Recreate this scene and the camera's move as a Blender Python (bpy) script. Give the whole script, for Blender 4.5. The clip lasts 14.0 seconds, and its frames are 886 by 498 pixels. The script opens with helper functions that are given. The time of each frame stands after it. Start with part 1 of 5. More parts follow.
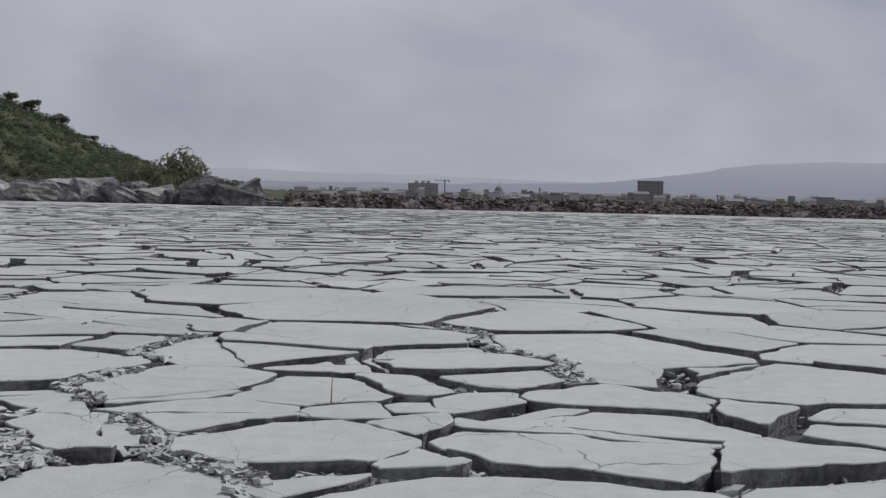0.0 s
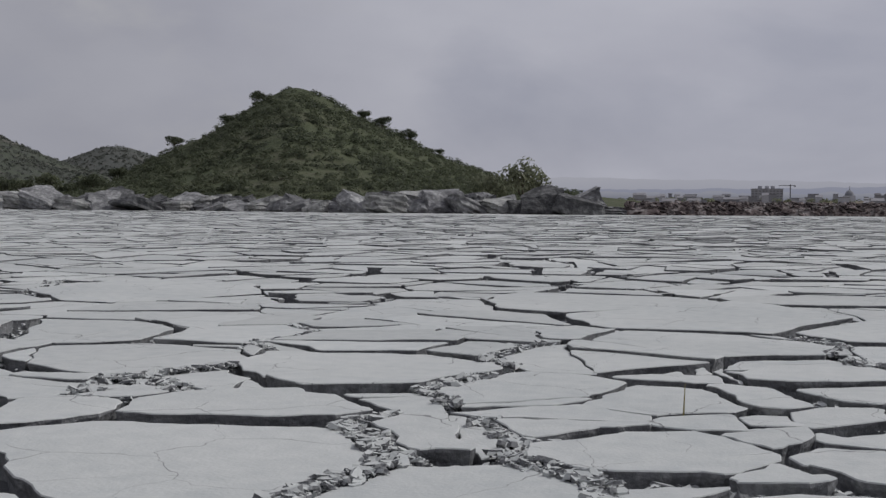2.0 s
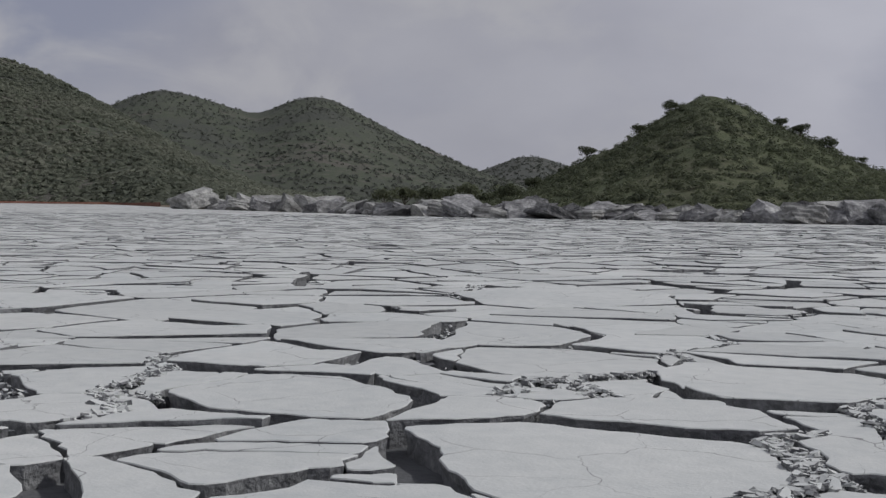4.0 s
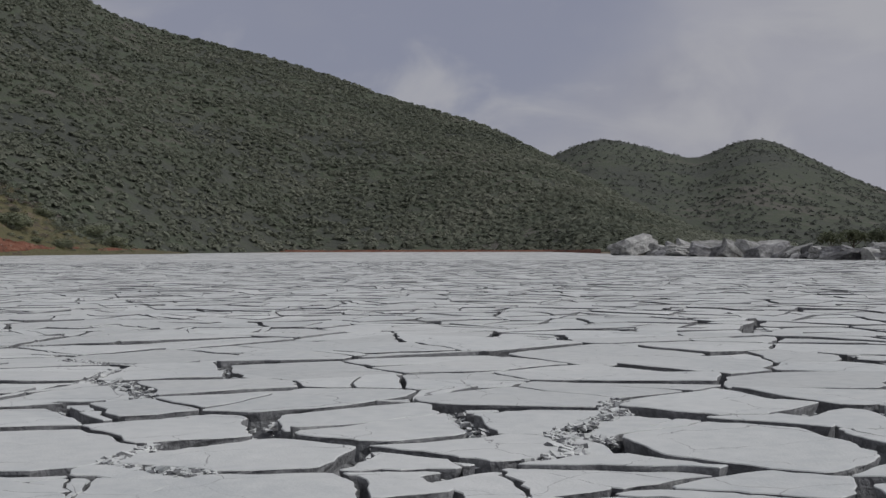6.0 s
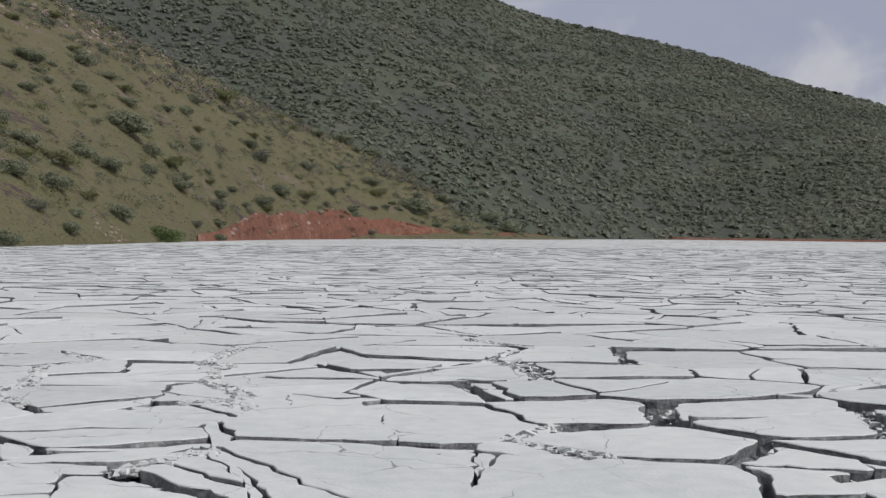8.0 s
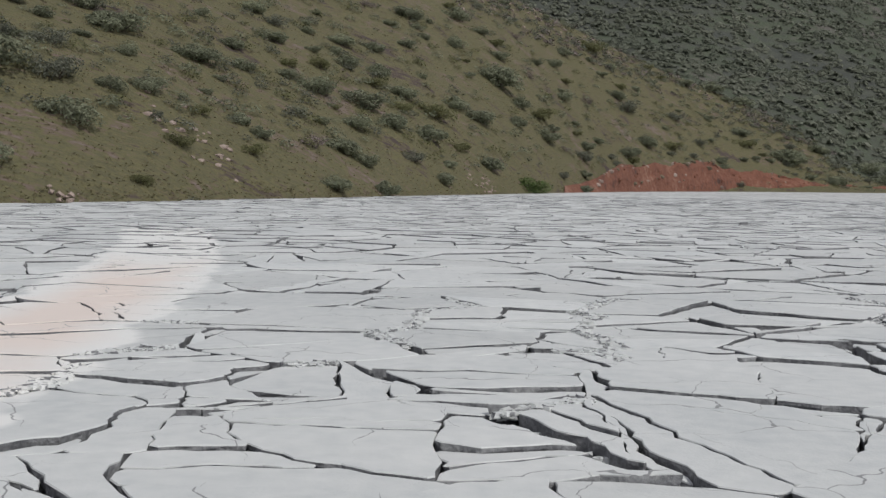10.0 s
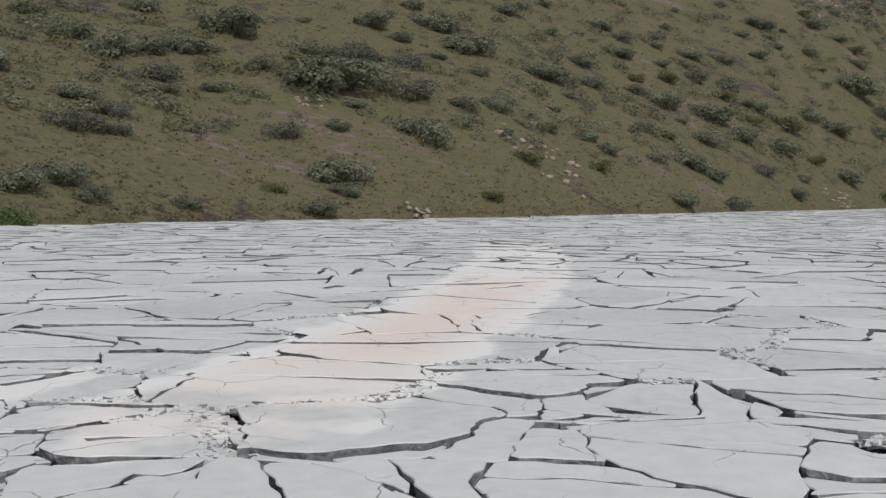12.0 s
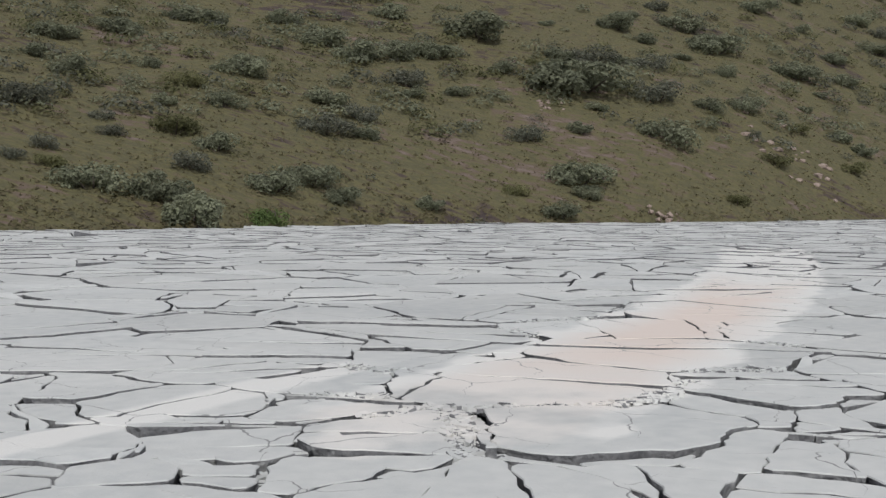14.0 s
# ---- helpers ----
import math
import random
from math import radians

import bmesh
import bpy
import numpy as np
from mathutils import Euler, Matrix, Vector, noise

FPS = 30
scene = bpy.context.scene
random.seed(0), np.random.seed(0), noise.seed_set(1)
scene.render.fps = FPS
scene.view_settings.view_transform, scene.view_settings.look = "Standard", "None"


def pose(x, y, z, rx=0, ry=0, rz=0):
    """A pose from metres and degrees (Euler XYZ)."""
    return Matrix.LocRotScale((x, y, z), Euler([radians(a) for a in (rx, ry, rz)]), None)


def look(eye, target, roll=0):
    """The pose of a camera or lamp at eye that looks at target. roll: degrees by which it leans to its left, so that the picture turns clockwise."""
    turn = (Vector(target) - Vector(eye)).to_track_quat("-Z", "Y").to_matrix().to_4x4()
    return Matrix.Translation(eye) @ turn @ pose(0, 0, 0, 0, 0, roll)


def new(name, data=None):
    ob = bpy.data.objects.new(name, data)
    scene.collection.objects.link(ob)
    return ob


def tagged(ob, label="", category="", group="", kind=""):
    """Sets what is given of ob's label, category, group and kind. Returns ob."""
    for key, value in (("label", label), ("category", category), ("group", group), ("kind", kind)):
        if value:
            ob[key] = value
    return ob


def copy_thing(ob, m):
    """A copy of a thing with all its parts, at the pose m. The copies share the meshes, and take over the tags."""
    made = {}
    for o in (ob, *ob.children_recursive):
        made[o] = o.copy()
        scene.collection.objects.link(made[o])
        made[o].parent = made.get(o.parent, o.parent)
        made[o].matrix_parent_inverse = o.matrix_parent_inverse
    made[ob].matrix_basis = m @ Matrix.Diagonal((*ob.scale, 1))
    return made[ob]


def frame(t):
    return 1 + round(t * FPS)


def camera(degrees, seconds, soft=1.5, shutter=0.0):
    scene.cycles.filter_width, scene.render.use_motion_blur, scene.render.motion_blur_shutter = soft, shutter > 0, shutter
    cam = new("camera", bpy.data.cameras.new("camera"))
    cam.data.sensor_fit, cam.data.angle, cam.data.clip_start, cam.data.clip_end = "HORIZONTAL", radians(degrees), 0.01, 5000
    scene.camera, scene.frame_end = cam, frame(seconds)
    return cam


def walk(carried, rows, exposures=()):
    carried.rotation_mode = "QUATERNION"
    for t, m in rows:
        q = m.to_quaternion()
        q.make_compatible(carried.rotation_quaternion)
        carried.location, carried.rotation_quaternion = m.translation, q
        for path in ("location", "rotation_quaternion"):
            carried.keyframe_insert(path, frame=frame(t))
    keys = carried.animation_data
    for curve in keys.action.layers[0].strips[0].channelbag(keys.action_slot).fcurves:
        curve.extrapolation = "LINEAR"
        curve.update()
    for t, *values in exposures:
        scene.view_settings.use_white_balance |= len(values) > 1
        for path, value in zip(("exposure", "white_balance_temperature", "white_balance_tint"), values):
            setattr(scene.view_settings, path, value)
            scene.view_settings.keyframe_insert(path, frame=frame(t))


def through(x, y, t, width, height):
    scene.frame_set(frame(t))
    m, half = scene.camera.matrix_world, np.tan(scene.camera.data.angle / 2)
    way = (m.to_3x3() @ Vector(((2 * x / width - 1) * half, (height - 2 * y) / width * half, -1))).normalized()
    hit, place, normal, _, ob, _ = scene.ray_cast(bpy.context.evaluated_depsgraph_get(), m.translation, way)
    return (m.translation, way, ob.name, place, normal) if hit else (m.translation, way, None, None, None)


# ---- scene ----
EXPOSURES = [(0.0, -0.78, 6450, 10), (1.0, -0.83, 6450, 10), (2.2, -0.86, 6450, 10), (4.4, -0.77, 6450, 10), (5.6, -0.83, 6450, 10), (6.1, -0.77, 6450, 10), (6.6, -0.5, 6500, 9), (7.0, -0.37, 6500, 9), (8.0, -0.31, 6500, 9), (8.5, -0.29, 6500, 9), (9.0, -0.41, 6500, 9), (11.4, -0.46, 6550, 9), (14.0, -0.47, 6550, 9)]
cam = camera(39.69, 14.0, soft=1.45)
PIVOT, EYE = 0.337, 1.70   # the camera is held out from a turning body


def held(tilt, lean, yaw):
    return pose(-PIVOT * math.sin(radians(yaw)), PIVOT * math.cos(radians(yaw)), EYE, tilt, lean, yaw)


walk(cam, [
    (0.0, held(87.34, -1.28, -0.00)),
    (0.5, held(87.33, -0.97, 4.63)),
    (1.0, held(87.57, -0.51, 7.41)),
    (1.5, held(87.81, -0.54, 11.04)),
    (2.0, held(87.52, -0.26, 15.70)),
    (2.2, held(87.51, -0.27, 17.76)),
    (4.3, held(88.51, -0.12, 37.68)),
    (4.5, held(89.05, 0.24, 39.77)),
    (5.0, held(88.98, 0.35, 44.93)),
    (5.5, held(89.61, 0.51, 50.72)),
    (6.0, held(89.91, 0.28, 54.92)),
    (6.5, held(90.38, 0.22, 60.69)),
    (7.0, held(90.18, -0.23, 65.23)),
    (7.5, held(89.44, -0.46, 69.14)),
    (8.0, held(89.26, -0.49, 72.93)),
    (8.5, held(89.33, 0.30, 77.48)),
    (9.0, held(89.22, -0.42, 82.05)),
    (9.2, held(88.30, -0.72, 83.53)),
    (11.3, held(88.12, -0.32, 100.15)),
    (11.5, held(87.98, -0.37, 101.59)),
    (12.0, held(87.37, -0.46, 105.88)),
    (12.5, held(87.06, -0.76, 108.12)),
    (13.0, held(86.89, -0.64, 110.61)),
    (13.5, held(87.09, -0.91, 112.83)),
    (14.0, held(87.41, -0.64, 117.04)),
], EXPOSURES)

# ---------------------------------------------------------------- sky and sun
SUN_AZ, SUN_EL = -58.0, 45.0     # degrees; azimuth counts to the left of +y


def heading(az, dist=1.0, z=0.0):
    """The place dist metres out on the heading az (degrees, to the left of +y)."""
    return Vector((-math.sin(radians(az)) * dist, math.cos(radians(az)) * dist, z))


world = bpy.data.worlds.new("sky")
scene.world = world
world.use_nodes = True


def build_sky():
    nt = world.node_tree
    nt.nodes.clear()
    out = nt.nodes.new("ShaderNodeOutputWorld")
    bg = nt.nodes.new("ShaderNodeBackground")
    sky = nt.nodes.new("ShaderNodeTexSky")
    sky.sky_type, sky.sun_disc = "NISHITA", False
    sky.sun_elevation, sky.sun_rotation = radians(SUN_EL), radians(-SUN_AZ)
    sky.dust_density, sky.altitude = 3.0, 1500
    dim = nt.nodes.new("ShaderNodeVectorMath")
    dim.operation = "SCALE"
    dim.inputs["Scale"].default_value = 0.075
    nt.links.new(sky.outputs["Color"], dim.inputs[0])
    co = nt.nodes.new("ShaderNodeTexCoord")
    mp = nt.nodes.new("ShaderNodeMapping")
    mp.inputs["Scale"].default_value = (1.0, 1.0, 2.0)
    nt.links.new(co.outputs["Generated"], mp.inputs["Vector"])
    big = nt.nodes.new("ShaderNodeTexNoise")
    big.inputs["Scale"].default_value, big.inputs["Detail"].default_value = 2.3, 6
    big.inputs["Roughness"].default_value, big.inputs["Distortion"].default_value = 0.5, 0.4
    nt.links.new(mp.outputs["Vector"], big.inputs["Vector"])
    cover = nt.nodes.new("ShaderNodeValToRGB")
    cover.color_ramp.elements[0].position, cover.color_ramp.elements[1].position = 0.22, 0.46
    nt.links.new(big.outputs["Fac"], cover.inputs["Fac"])
    fine = nt.nodes.new("ShaderNodeTexNoise")
    fine.inputs["Scale"].default_value, fine.inputs["Detail"].default_value = 5.5, 7
    nt.links.new(mp.outputs["Vector"], fine.inputs["Vector"])
    tone = nt.nodes.new("ShaderNodeValToRGB")
    tone.color_ramp.elements[0].position, tone.color_ramp.elements[1].position = 0.3, 0.72
    tone.color_ramp.elements[0].color = (0.515, 0.521, 0.60, 1)
    tone.color_ramp.elements[1].color = (0.622, 0.627, 0.70, 1)
    nt.links.new(fine.outputs["Fac"], tone.inputs["Fac"])
    # a thinner, brighter part of the cloud veil over the town
    side = nt.nodes.new("ShaderNodeVectorMath")
    side.operation = "DOT_PRODUCT"
    side.inputs[1].default_value = heading(-5, math.cos(radians(25)), math.sin(radians(25)))
    nt.links.new(co.outputs["Generated"], side.inputs[0])
    glow = nt.nodes.new("ShaderNodeMapRange")
    glow.interpolation_type = "SMOOTHSTEP"
    glow.inputs["From Min"].default_value, glow.inputs["From Max"].default_value = 0.72, 1.0
    glow.inputs["To Min"].default_value, glow.inputs["To Max"].default_value = 0.98, 1.38
    nt.links.new(side.outputs["Value"], glow.inputs["Value"])
    lit = nt.nodes.new("ShaderNodeVectorMath")
    lit.operation = "SCALE"
    nt.links.new(tone.outputs["Color"], lit.inputs[0])
    nt.links.new(glow.outputs["Result"], lit.inputs["Scale"])
    lift = nt.nodes.new("ShaderNodeMix")
    lift.data_type = "RGBA"
    lift.inputs["Factor"].default_value = 0.8
    nt.links.new(dim.outputs[0], lift.inputs[6])
    lift.inputs[7].default_value = (0.45, 0.465, 0.60, 1)
    mix = nt.nodes.new("ShaderNodeMix")
    mix.data_type = "RGBA"
    nt.links.new(cover.outputs["Color"], mix.inputs["Factor"])
    nt.links.new(lift.outputs[2], mix.inputs[6])
    nt.links.new(lit.outputs[0], mix.inputs[7])
    # two gaps in the veil where the blue shows
    veil = mix.outputs[2]
    for az, el, lo, hi in ((-21, 14, 0.972, 1.006), (60, 15, 0.958, 0.995)):
        gap = nt.nodes.new("ShaderNodeVectorMath")
        gap.operation = "DOT_PRODUCT"
        gap.inputs[1].default_value = heading(az, math.cos(radians(el)), math.sin(radians(el)))
        nt.links.new(co.outputs["Generated"], gap.inputs[0])
        ragged = nt.nodes.new("ShaderNodeMath")
        ragged.operation = "MULTIPLY_ADD"
        ragged.inputs[1].default_value = 0.09
        nt.links.new(fine.outputs["Fac"], ragged.inputs[0])
        nt.links.new(gap.outputs["Value"], ragged.inputs[2])
        edge = nt.nodes.new("ShaderNodeMapRange")
        edge.interpolation_type = "SMOOTHSTEP"
        edge.inputs["From Min"].default_value, edge.inputs["From Max"].default_value = lo + 0.045, hi + 0.045
        edge.inputs["To Max"].default_value = 0.85
        nt.links.new(ragged.outputs[0], edge.inputs["Value"])
        blue = nt.nodes.new("ShaderNodeMix")
        blue.data_type = "RGBA"
        nt.links.new(edge.outputs["Result"], blue.inputs["Factor"])
        nt.links.new(veil, blue.inputs[6])
        nt.links.new(lift.outputs[2], blue.inputs[7])
        veil = blue.outputs[2]
    # small heaped clouds low over the far hills
    puff = nt.nodes.new("ShaderNodeTexNoise")
    puff.inputs["Scale"].default_value, puff.inputs["Detail"].default_value = 7.0, 8
    puff.inputs["Distortion"].default_value = 0.5
    nt.links.new(mp.outputs["Vector"], puff.inputs["Vector"])
    heap = nt.nodes.new("ShaderNodeMapRange")
    heap.interpolation_type = "SMOOTHSTEP"
    heap.inputs["From Min"].default_value, heap.inputs["From Max"].default_value = 0.47, 0.66
    heap.inputs["To Max"].default_value = 0.75
    nt.links.new(puff.outputs["Fac"], heap.inputs["Value"])
    over = nt.nodes.new("ShaderNodeVectorMath")
    over.operation = "DOT_PRODUCT"
    over.inputs[1].default_value = heading(46, math.cos(radians(10)), math.sin(radians(10)))
    nt.links.new(co.outputs["Generated"], over.inputs[0])
    reach = nt.nodes.new("ShaderNodeMapRange")
    reach.interpolation_type = "SMOOTHSTEP"
    reach.inputs["From Min"].default_value, reach.inputs["From Max"].default_value = 0.88, 0.98
    nt.links.new(over.outputs["Value"], reach.inputs["Value"])
    both = nt.nodes.new("ShaderNodeMath")
    both.operation = "MULTIPLY"
    nt.links.new(heap.outputs["Result"], both.inputs[0])
    nt.links.new(reach.outputs["Result"], both.inputs[1])
    high = nt.nodes.new("ShaderNodeMix")
    high.data_type = "RGBA"
    nt.links.new(both.outputs[0], high.inputs["Factor"])
    nt.links.new(veil, high.inputs[6])
    high.inputs[7].default_value = (0.68, 0.68, 0.72, 1)
    nt.links.new(high.outputs[2], bg.inputs["Color"])
    nt.links.new(bg.outputs["Background"], out.inputs["Surface"])


build_sky()
sun = new("sun", bpy.data.lights.new("sun", "SUN"))
sun.data.energy, sun.data.angle, sun.data.color = 3.2, radians(2.0), (1.0, 0.98, 0.955)
toward = heading(SUN_AZ, math.cos(radians(SUN_EL)), math.sin(radians(SUN_EL)))
sun.matrix_world = look(toward * 200, (0, 0, 0))


# ---------------------------------------------------------------- materials
def material(name, tones, scale=1.0, fine=12.0, rough=0.9, bump=0.3, bump_scale=30.0, per_object=0.0, per_island=0.0, spread=(0.32, 0.68), streak=None):
    """A dry, grainy surface: noise at two scales between the tones, with relief, in metres."""
    m = bpy.data.materials.new(name)
    m.use_nodes = True
    nt = m.node_tree
    b = nt.nodes["Principled BSDF"]
    b.inputs["Roughness"].default_value = rough
    b.inputs["Specular IOR Level"].default_value = 0.25
    geo = nt.nodes.new("ShaderNodeNewGeometry")
    n1 = nt.nodes.new("ShaderNodeTexNoise")
    n1.inputs["Scale"].default_value, n1.inputs["Detail"].default_value = scale, 4
    n2 = nt.nodes.new("ShaderNodeTexNoise")
    n2.inputs["Scale"].default_value, n2.inputs["Detail"].default_value = fine, 5
    where = geo.outputs["Position"]
    if streak:
        lay = nt.nodes.new("ShaderNodeMapping")
        lay.vector_type = "TEXTURE"
        lay.inputs["Rotation"].default_value = (0, 0, radians(streak[0]))
        lay.inputs["Scale"].default_value = (streak[1], 1, 1)
        nt.links.new(where, lay.inputs["Vector"])
        where = lay.outputs["Vector"]
    for n in (n1, n2):
        nt.links.new(where, n.inputs["Vector"])
    add = nt.nodes.new("ShaderNodeMath")
    add.operation = "MULTIPLY_ADD"
    add.inputs[1].default_value = 0.45
    nt.links.new(n2.outputs["Fac"], add.inputs[0])
    half = nt.nodes.new("ShaderNodeMath")
    half.operation = "MULTIPLY"
    half.inputs[1].default_value = 0.55
    nt.links.new(n1.outputs["Fac"], half.inputs[0])
    nt.links.new(half.outputs[0], add.inputs[2])
    ramp = nt.nodes.new("ShaderNodeValToRGB")
    els = ramp.color_ramp.elements
    while len(els) < len(tones):
        els.new(0.5)
    for i, c in enumerate(tones):
        els[i].position = spread[0] + (spread[1] - spread[0]) * i / (len(tones) - 1)
        els[i].color = (*c, 1)
    nt.links.new(add.outputs[0], ramp.inputs["Fac"])
    colour = ramp.outputs["Color"]
    for amount, kind in ((per_object, "ShaderNodeObjectInfo"), (per_island, "")):
        if not amount:
            continue
        rnd = nt.nodes.new(kind).outputs["Random"] if kind else geo.outputs["Random Per Island"]
        rng = nt.nodes.new("ShaderNodeMapRange")
        rng.inputs["To Min"].default_value, rng.inputs["To Max"].default_value = 1 - amount, 1 + amount
        nt.links.new(rnd, rng.inputs["Value"])
        mul = nt.nodes.new("ShaderNodeVectorMath")
        mul.operation = "SCALE"
        nt.links.new(colour, mul.inputs[0])
        nt.links.new(rng.outputs["Result"], mul.inputs["Scale"])
        colour = mul.outputs[0]
    nt.links.new(colour, b.inputs["Base Color"])
    if bump:
        n3 = nt.nodes.new("ShaderNodeTexNoise")
        n3.inputs["Scale"].default_value, n3.inputs["Detail"].default_value = bump_scale, 6
        nt.links.new(geo.outputs["Position"], n3.inputs["Vector"])
        bp = nt.nodes.new("ShaderNodeBump")
        bp.inputs["Strength"].default_value, bp.inputs["Distance"].default_value = bump, 0.6 / bump_scale
        nt.links.new(n3.outputs["Fac"], bp.inputs["Height"])
        nt.links.new(bp.outputs["Normal"], b.inputs["Normal"])
    return m


def leafy(m, through=0.45):
    """Lets light through, as thin leaves do."""
    nt = m.node_tree
    b = nt.nodes["Principled BSDF"]
    thin = nt.nodes.new("ShaderNodeBsdfTranslucent")
    nt.links.new(b.inputs["Base Color"].links[0].from_socket, thin.inputs["Color"])
    mix = nt.nodes.new("ShaderNodeMixShader")
    mix.inputs[0].default_value = through
    nt.links.new(b.outputs[0], mix.inputs[1])
    nt.links.new(thin.outputs[0], mix.inputs[2])
    nt.links.new(mix.outputs[0], nt.nodes["Material Output"].inputs["Surface"])


def insert(m, make):
    """Runs make(node tree, colour socket) and links what it gives into the base colour."""
    nt = m.node_tree
    b = nt.nodes["Principled BSDF"]
    old = b.inputs["Base Color"].links[0].from_socket
    nt.links.new(make(nt, old), b.inputs["Base Color"])


mud_top = material("dry_mud_crust", [(0.45, 0.472, 0.472), (0.53, 0.545, 0.535), (0.595, 0.605, 0.59)], 0.30, 5.0, 0.92, 0.3, 30.0, per_island=0.085)
# darker than the crust: the cracks' shade is put into the side colour
mud_side = material("shaded_mud_sides", [(0.13, 0.133, 0.14), (0.21, 0.214, 0.22), (0.36, 0.367, 0.365)], 2.0, 16.0, 0.9, 1.0, 24.0)
# floor of the cracks, much darker than the crust
mud_bed = material("dark_mud_bed", [(0.075, 0.078, 0.083), (0.14, 0.144, 0.15)], 1.2, 9.0, 0.8, 0.5, 20.0)
grass_near = material("dry_grass_slope", [(0.062, 0.047, 0.046), (0.088, 0.069, 0.053), (0.132, 0.121, 0.058), (0.095, 0.089, 0.051), (0.122, 0.115, 0.055), (0.128, 0.097, 0.074), (0.178, 0.142, 0.121)], 0.12, 1.3, 0.95, 1.0, 2.6, spread=(0.35, 0.65), streak=(110, 2.0))
grass_far = material("scrub_slope", [(0.056, 0.061, 0.052), (0.070, 0.075, 0.060), (0.068, 0.082, 0.054), (0.105, 0.098, 0.085)], 0.012, 0.12, 0.95, 0.8, 0.7, spread=(0.38, 0.62))
green_slope = material("green_slope", [(0.050, 0.060, 0.034), (0.068, 0.082, 0.041), (0.090, 0.098, 0.055), (0.10, 0.096, 0.068)], 0.04, 0.5, 0.95, 1.0, 1.6)
leaf_cone = material("hill_bush_leaves", [(0.062, 0.073, 0.052), (0.102, 0.117, 0.072), (0.145, 0.158, 0.102)], 0.05, 1.5, 0.75, 0.0, per_island=0.3)
# slope tones of the farthest hill, greyed to carry the distance haze
grass_hazy = material("hazed_slope", [(0.060, 0.066, 0.060), (0.078, 0.083, 0.074), (0.12, 0.112, 0.10)], 0.01, 0.06, 0.95, 0.6, 0.4)
leaf_dark = material("shrub_leaves", [(0.138, 0.155, 0.108), (0.215, 0.232, 0.155), (0.29, 0.303, 0.205)], 0.6, 5.0, 0.7, 0.0, per_island=0.3, per_object=0.15)
leaf_grey = material("grey_shrub_leaves", [(0.12, 0.132, 0.10), (0.195, 0.20, 0.155)], 0.6, 5.0, 0.75, 0.0, per_island=0.4, per_object=0.2)
leaf_far = material("scrub_leaves", [(0.124, 0.140, 0.108), (0.178, 0.193, 0.146), (0.25, 0.256, 0.205)], 0.02, 0.3, 0.8, 0.0, per_island=0.12)
# low-contrast leaf tones with the far hills' haze mixed in
leaf_hazy = material("hazed_scrub_leaves", [(0.095, 0.104, 0.092), (0.125, 0.134, 0.115), (0.155, 0.16, 0.14)], 0.02, 0.3, 0.8, 0.0, per_island=0.1)
leaf_bare = material("leafless_twigs", [(0.12, 0.095, 0.09), (0.17, 0.14, 0.13), (0.23, 0.20, 0.185)], 0.6, 5.0, 0.85, 0.0, per_island=0.3, per_object=0.2)
leaf_olive = material("olive_shrub_leaves", [(0.115, 0.12, 0.058), (0.17, 0.175, 0.085), (0.23, 0.22, 0.12)], 0.6, 5.0, 0.75, 0.0, per_island=0.3, per_object=0.2)
leaf_fresh = material("fresh_shrub_leaves", [(0.085, 0.13, 0.045), (0.14, 0.19, 0.065)], 0.6, 5.0, 0.65, 0.0, per_island=0.35, per_object=0.2)
bark = material("bark", [(0.06, 0.05, 0.04), (0.12, 0.10, 0.085)], 3.0, 20.0, 0.95, 0.6, 25.0)
rock_grey = material("grey_boulder", [(0.06, 0.06, 0.065), (0.17, 0.17, 0.173), (0.40, 0.40, 0.395)], 0.6, 2.6, 0.9, 1.0, 4.0, per_object=0.5)
rock_pale = material("pale_boulder", [(0.15, 0.15, 0.145), (0.32, 0.32, 0.31), (0.52, 0.52, 0.50)], 0.7, 2.6, 0.9, 1.0, 4.0, per_object=0.3)
rubble = material("brown_rubble", [(0.05, 0.04, 0.042), (0.115, 0.092, 0.088), (0.32, 0.295, 0.285)], 0.8, 3.0, 0.95, 0.6, 6.0, per_island=0.65)
red_earth = material("red_earth", [(0.06, 0.038, 0.034), (0.155, 0.068, 0.046), (0.19, 0.085, 0.056), (0.27, 0.165, 0.125)], 0.16, 0.9, 0.95, 1.0, 1.2)
pink_rock = material("pink_outcrop", [(0.20, 0.155, 0.13), (0.33, 0.27, 0.235)], 0.8, 4.0, 0.95, 0.7, 5.0, per_island=0.3)
grass_blade = material("grass_blades", [(0.13, 0.105, 0.08), (0.18, 0.165, 0.09), (0.22, 0.18, 0.13)], 0.3, 1.0, 0.9, 0.0, per_island=0.12)
straw = material("straw", [(0.35, 0.30, 0.12), (0.45, 0.38, 0.18)], 5, 30, 0.8, 0.0)
dirt = material("bare_earth", [(0.12, 0.10, 0.07), (0.19, 0.16, 0.115)], 0.03, 0.5, 0.95, 0.5, 1.5)


for m in (leaf_dark, leaf_grey, leaf_far, leaf_hazy, leaf_fresh, leaf_olive, leaf_cone, grass_blade):
    leafy(m)


def sums(nt):
    """A shorthand for Math nodes: sums(nt)(operation, a, b), of numbers or sockets."""
    def do(op, a, b=0.0, c=0.0):
        n = nt.nodes.new("ShaderNodeMath")
        n.operation = op
        for k, v in enumerate((a, b, c)):
            if isinstance(v, (int, float)):
                n.inputs[k].default_value = v
            else:
                nt.links.new(v, n.inputs[k])
        return n.outputs[0]
    return do


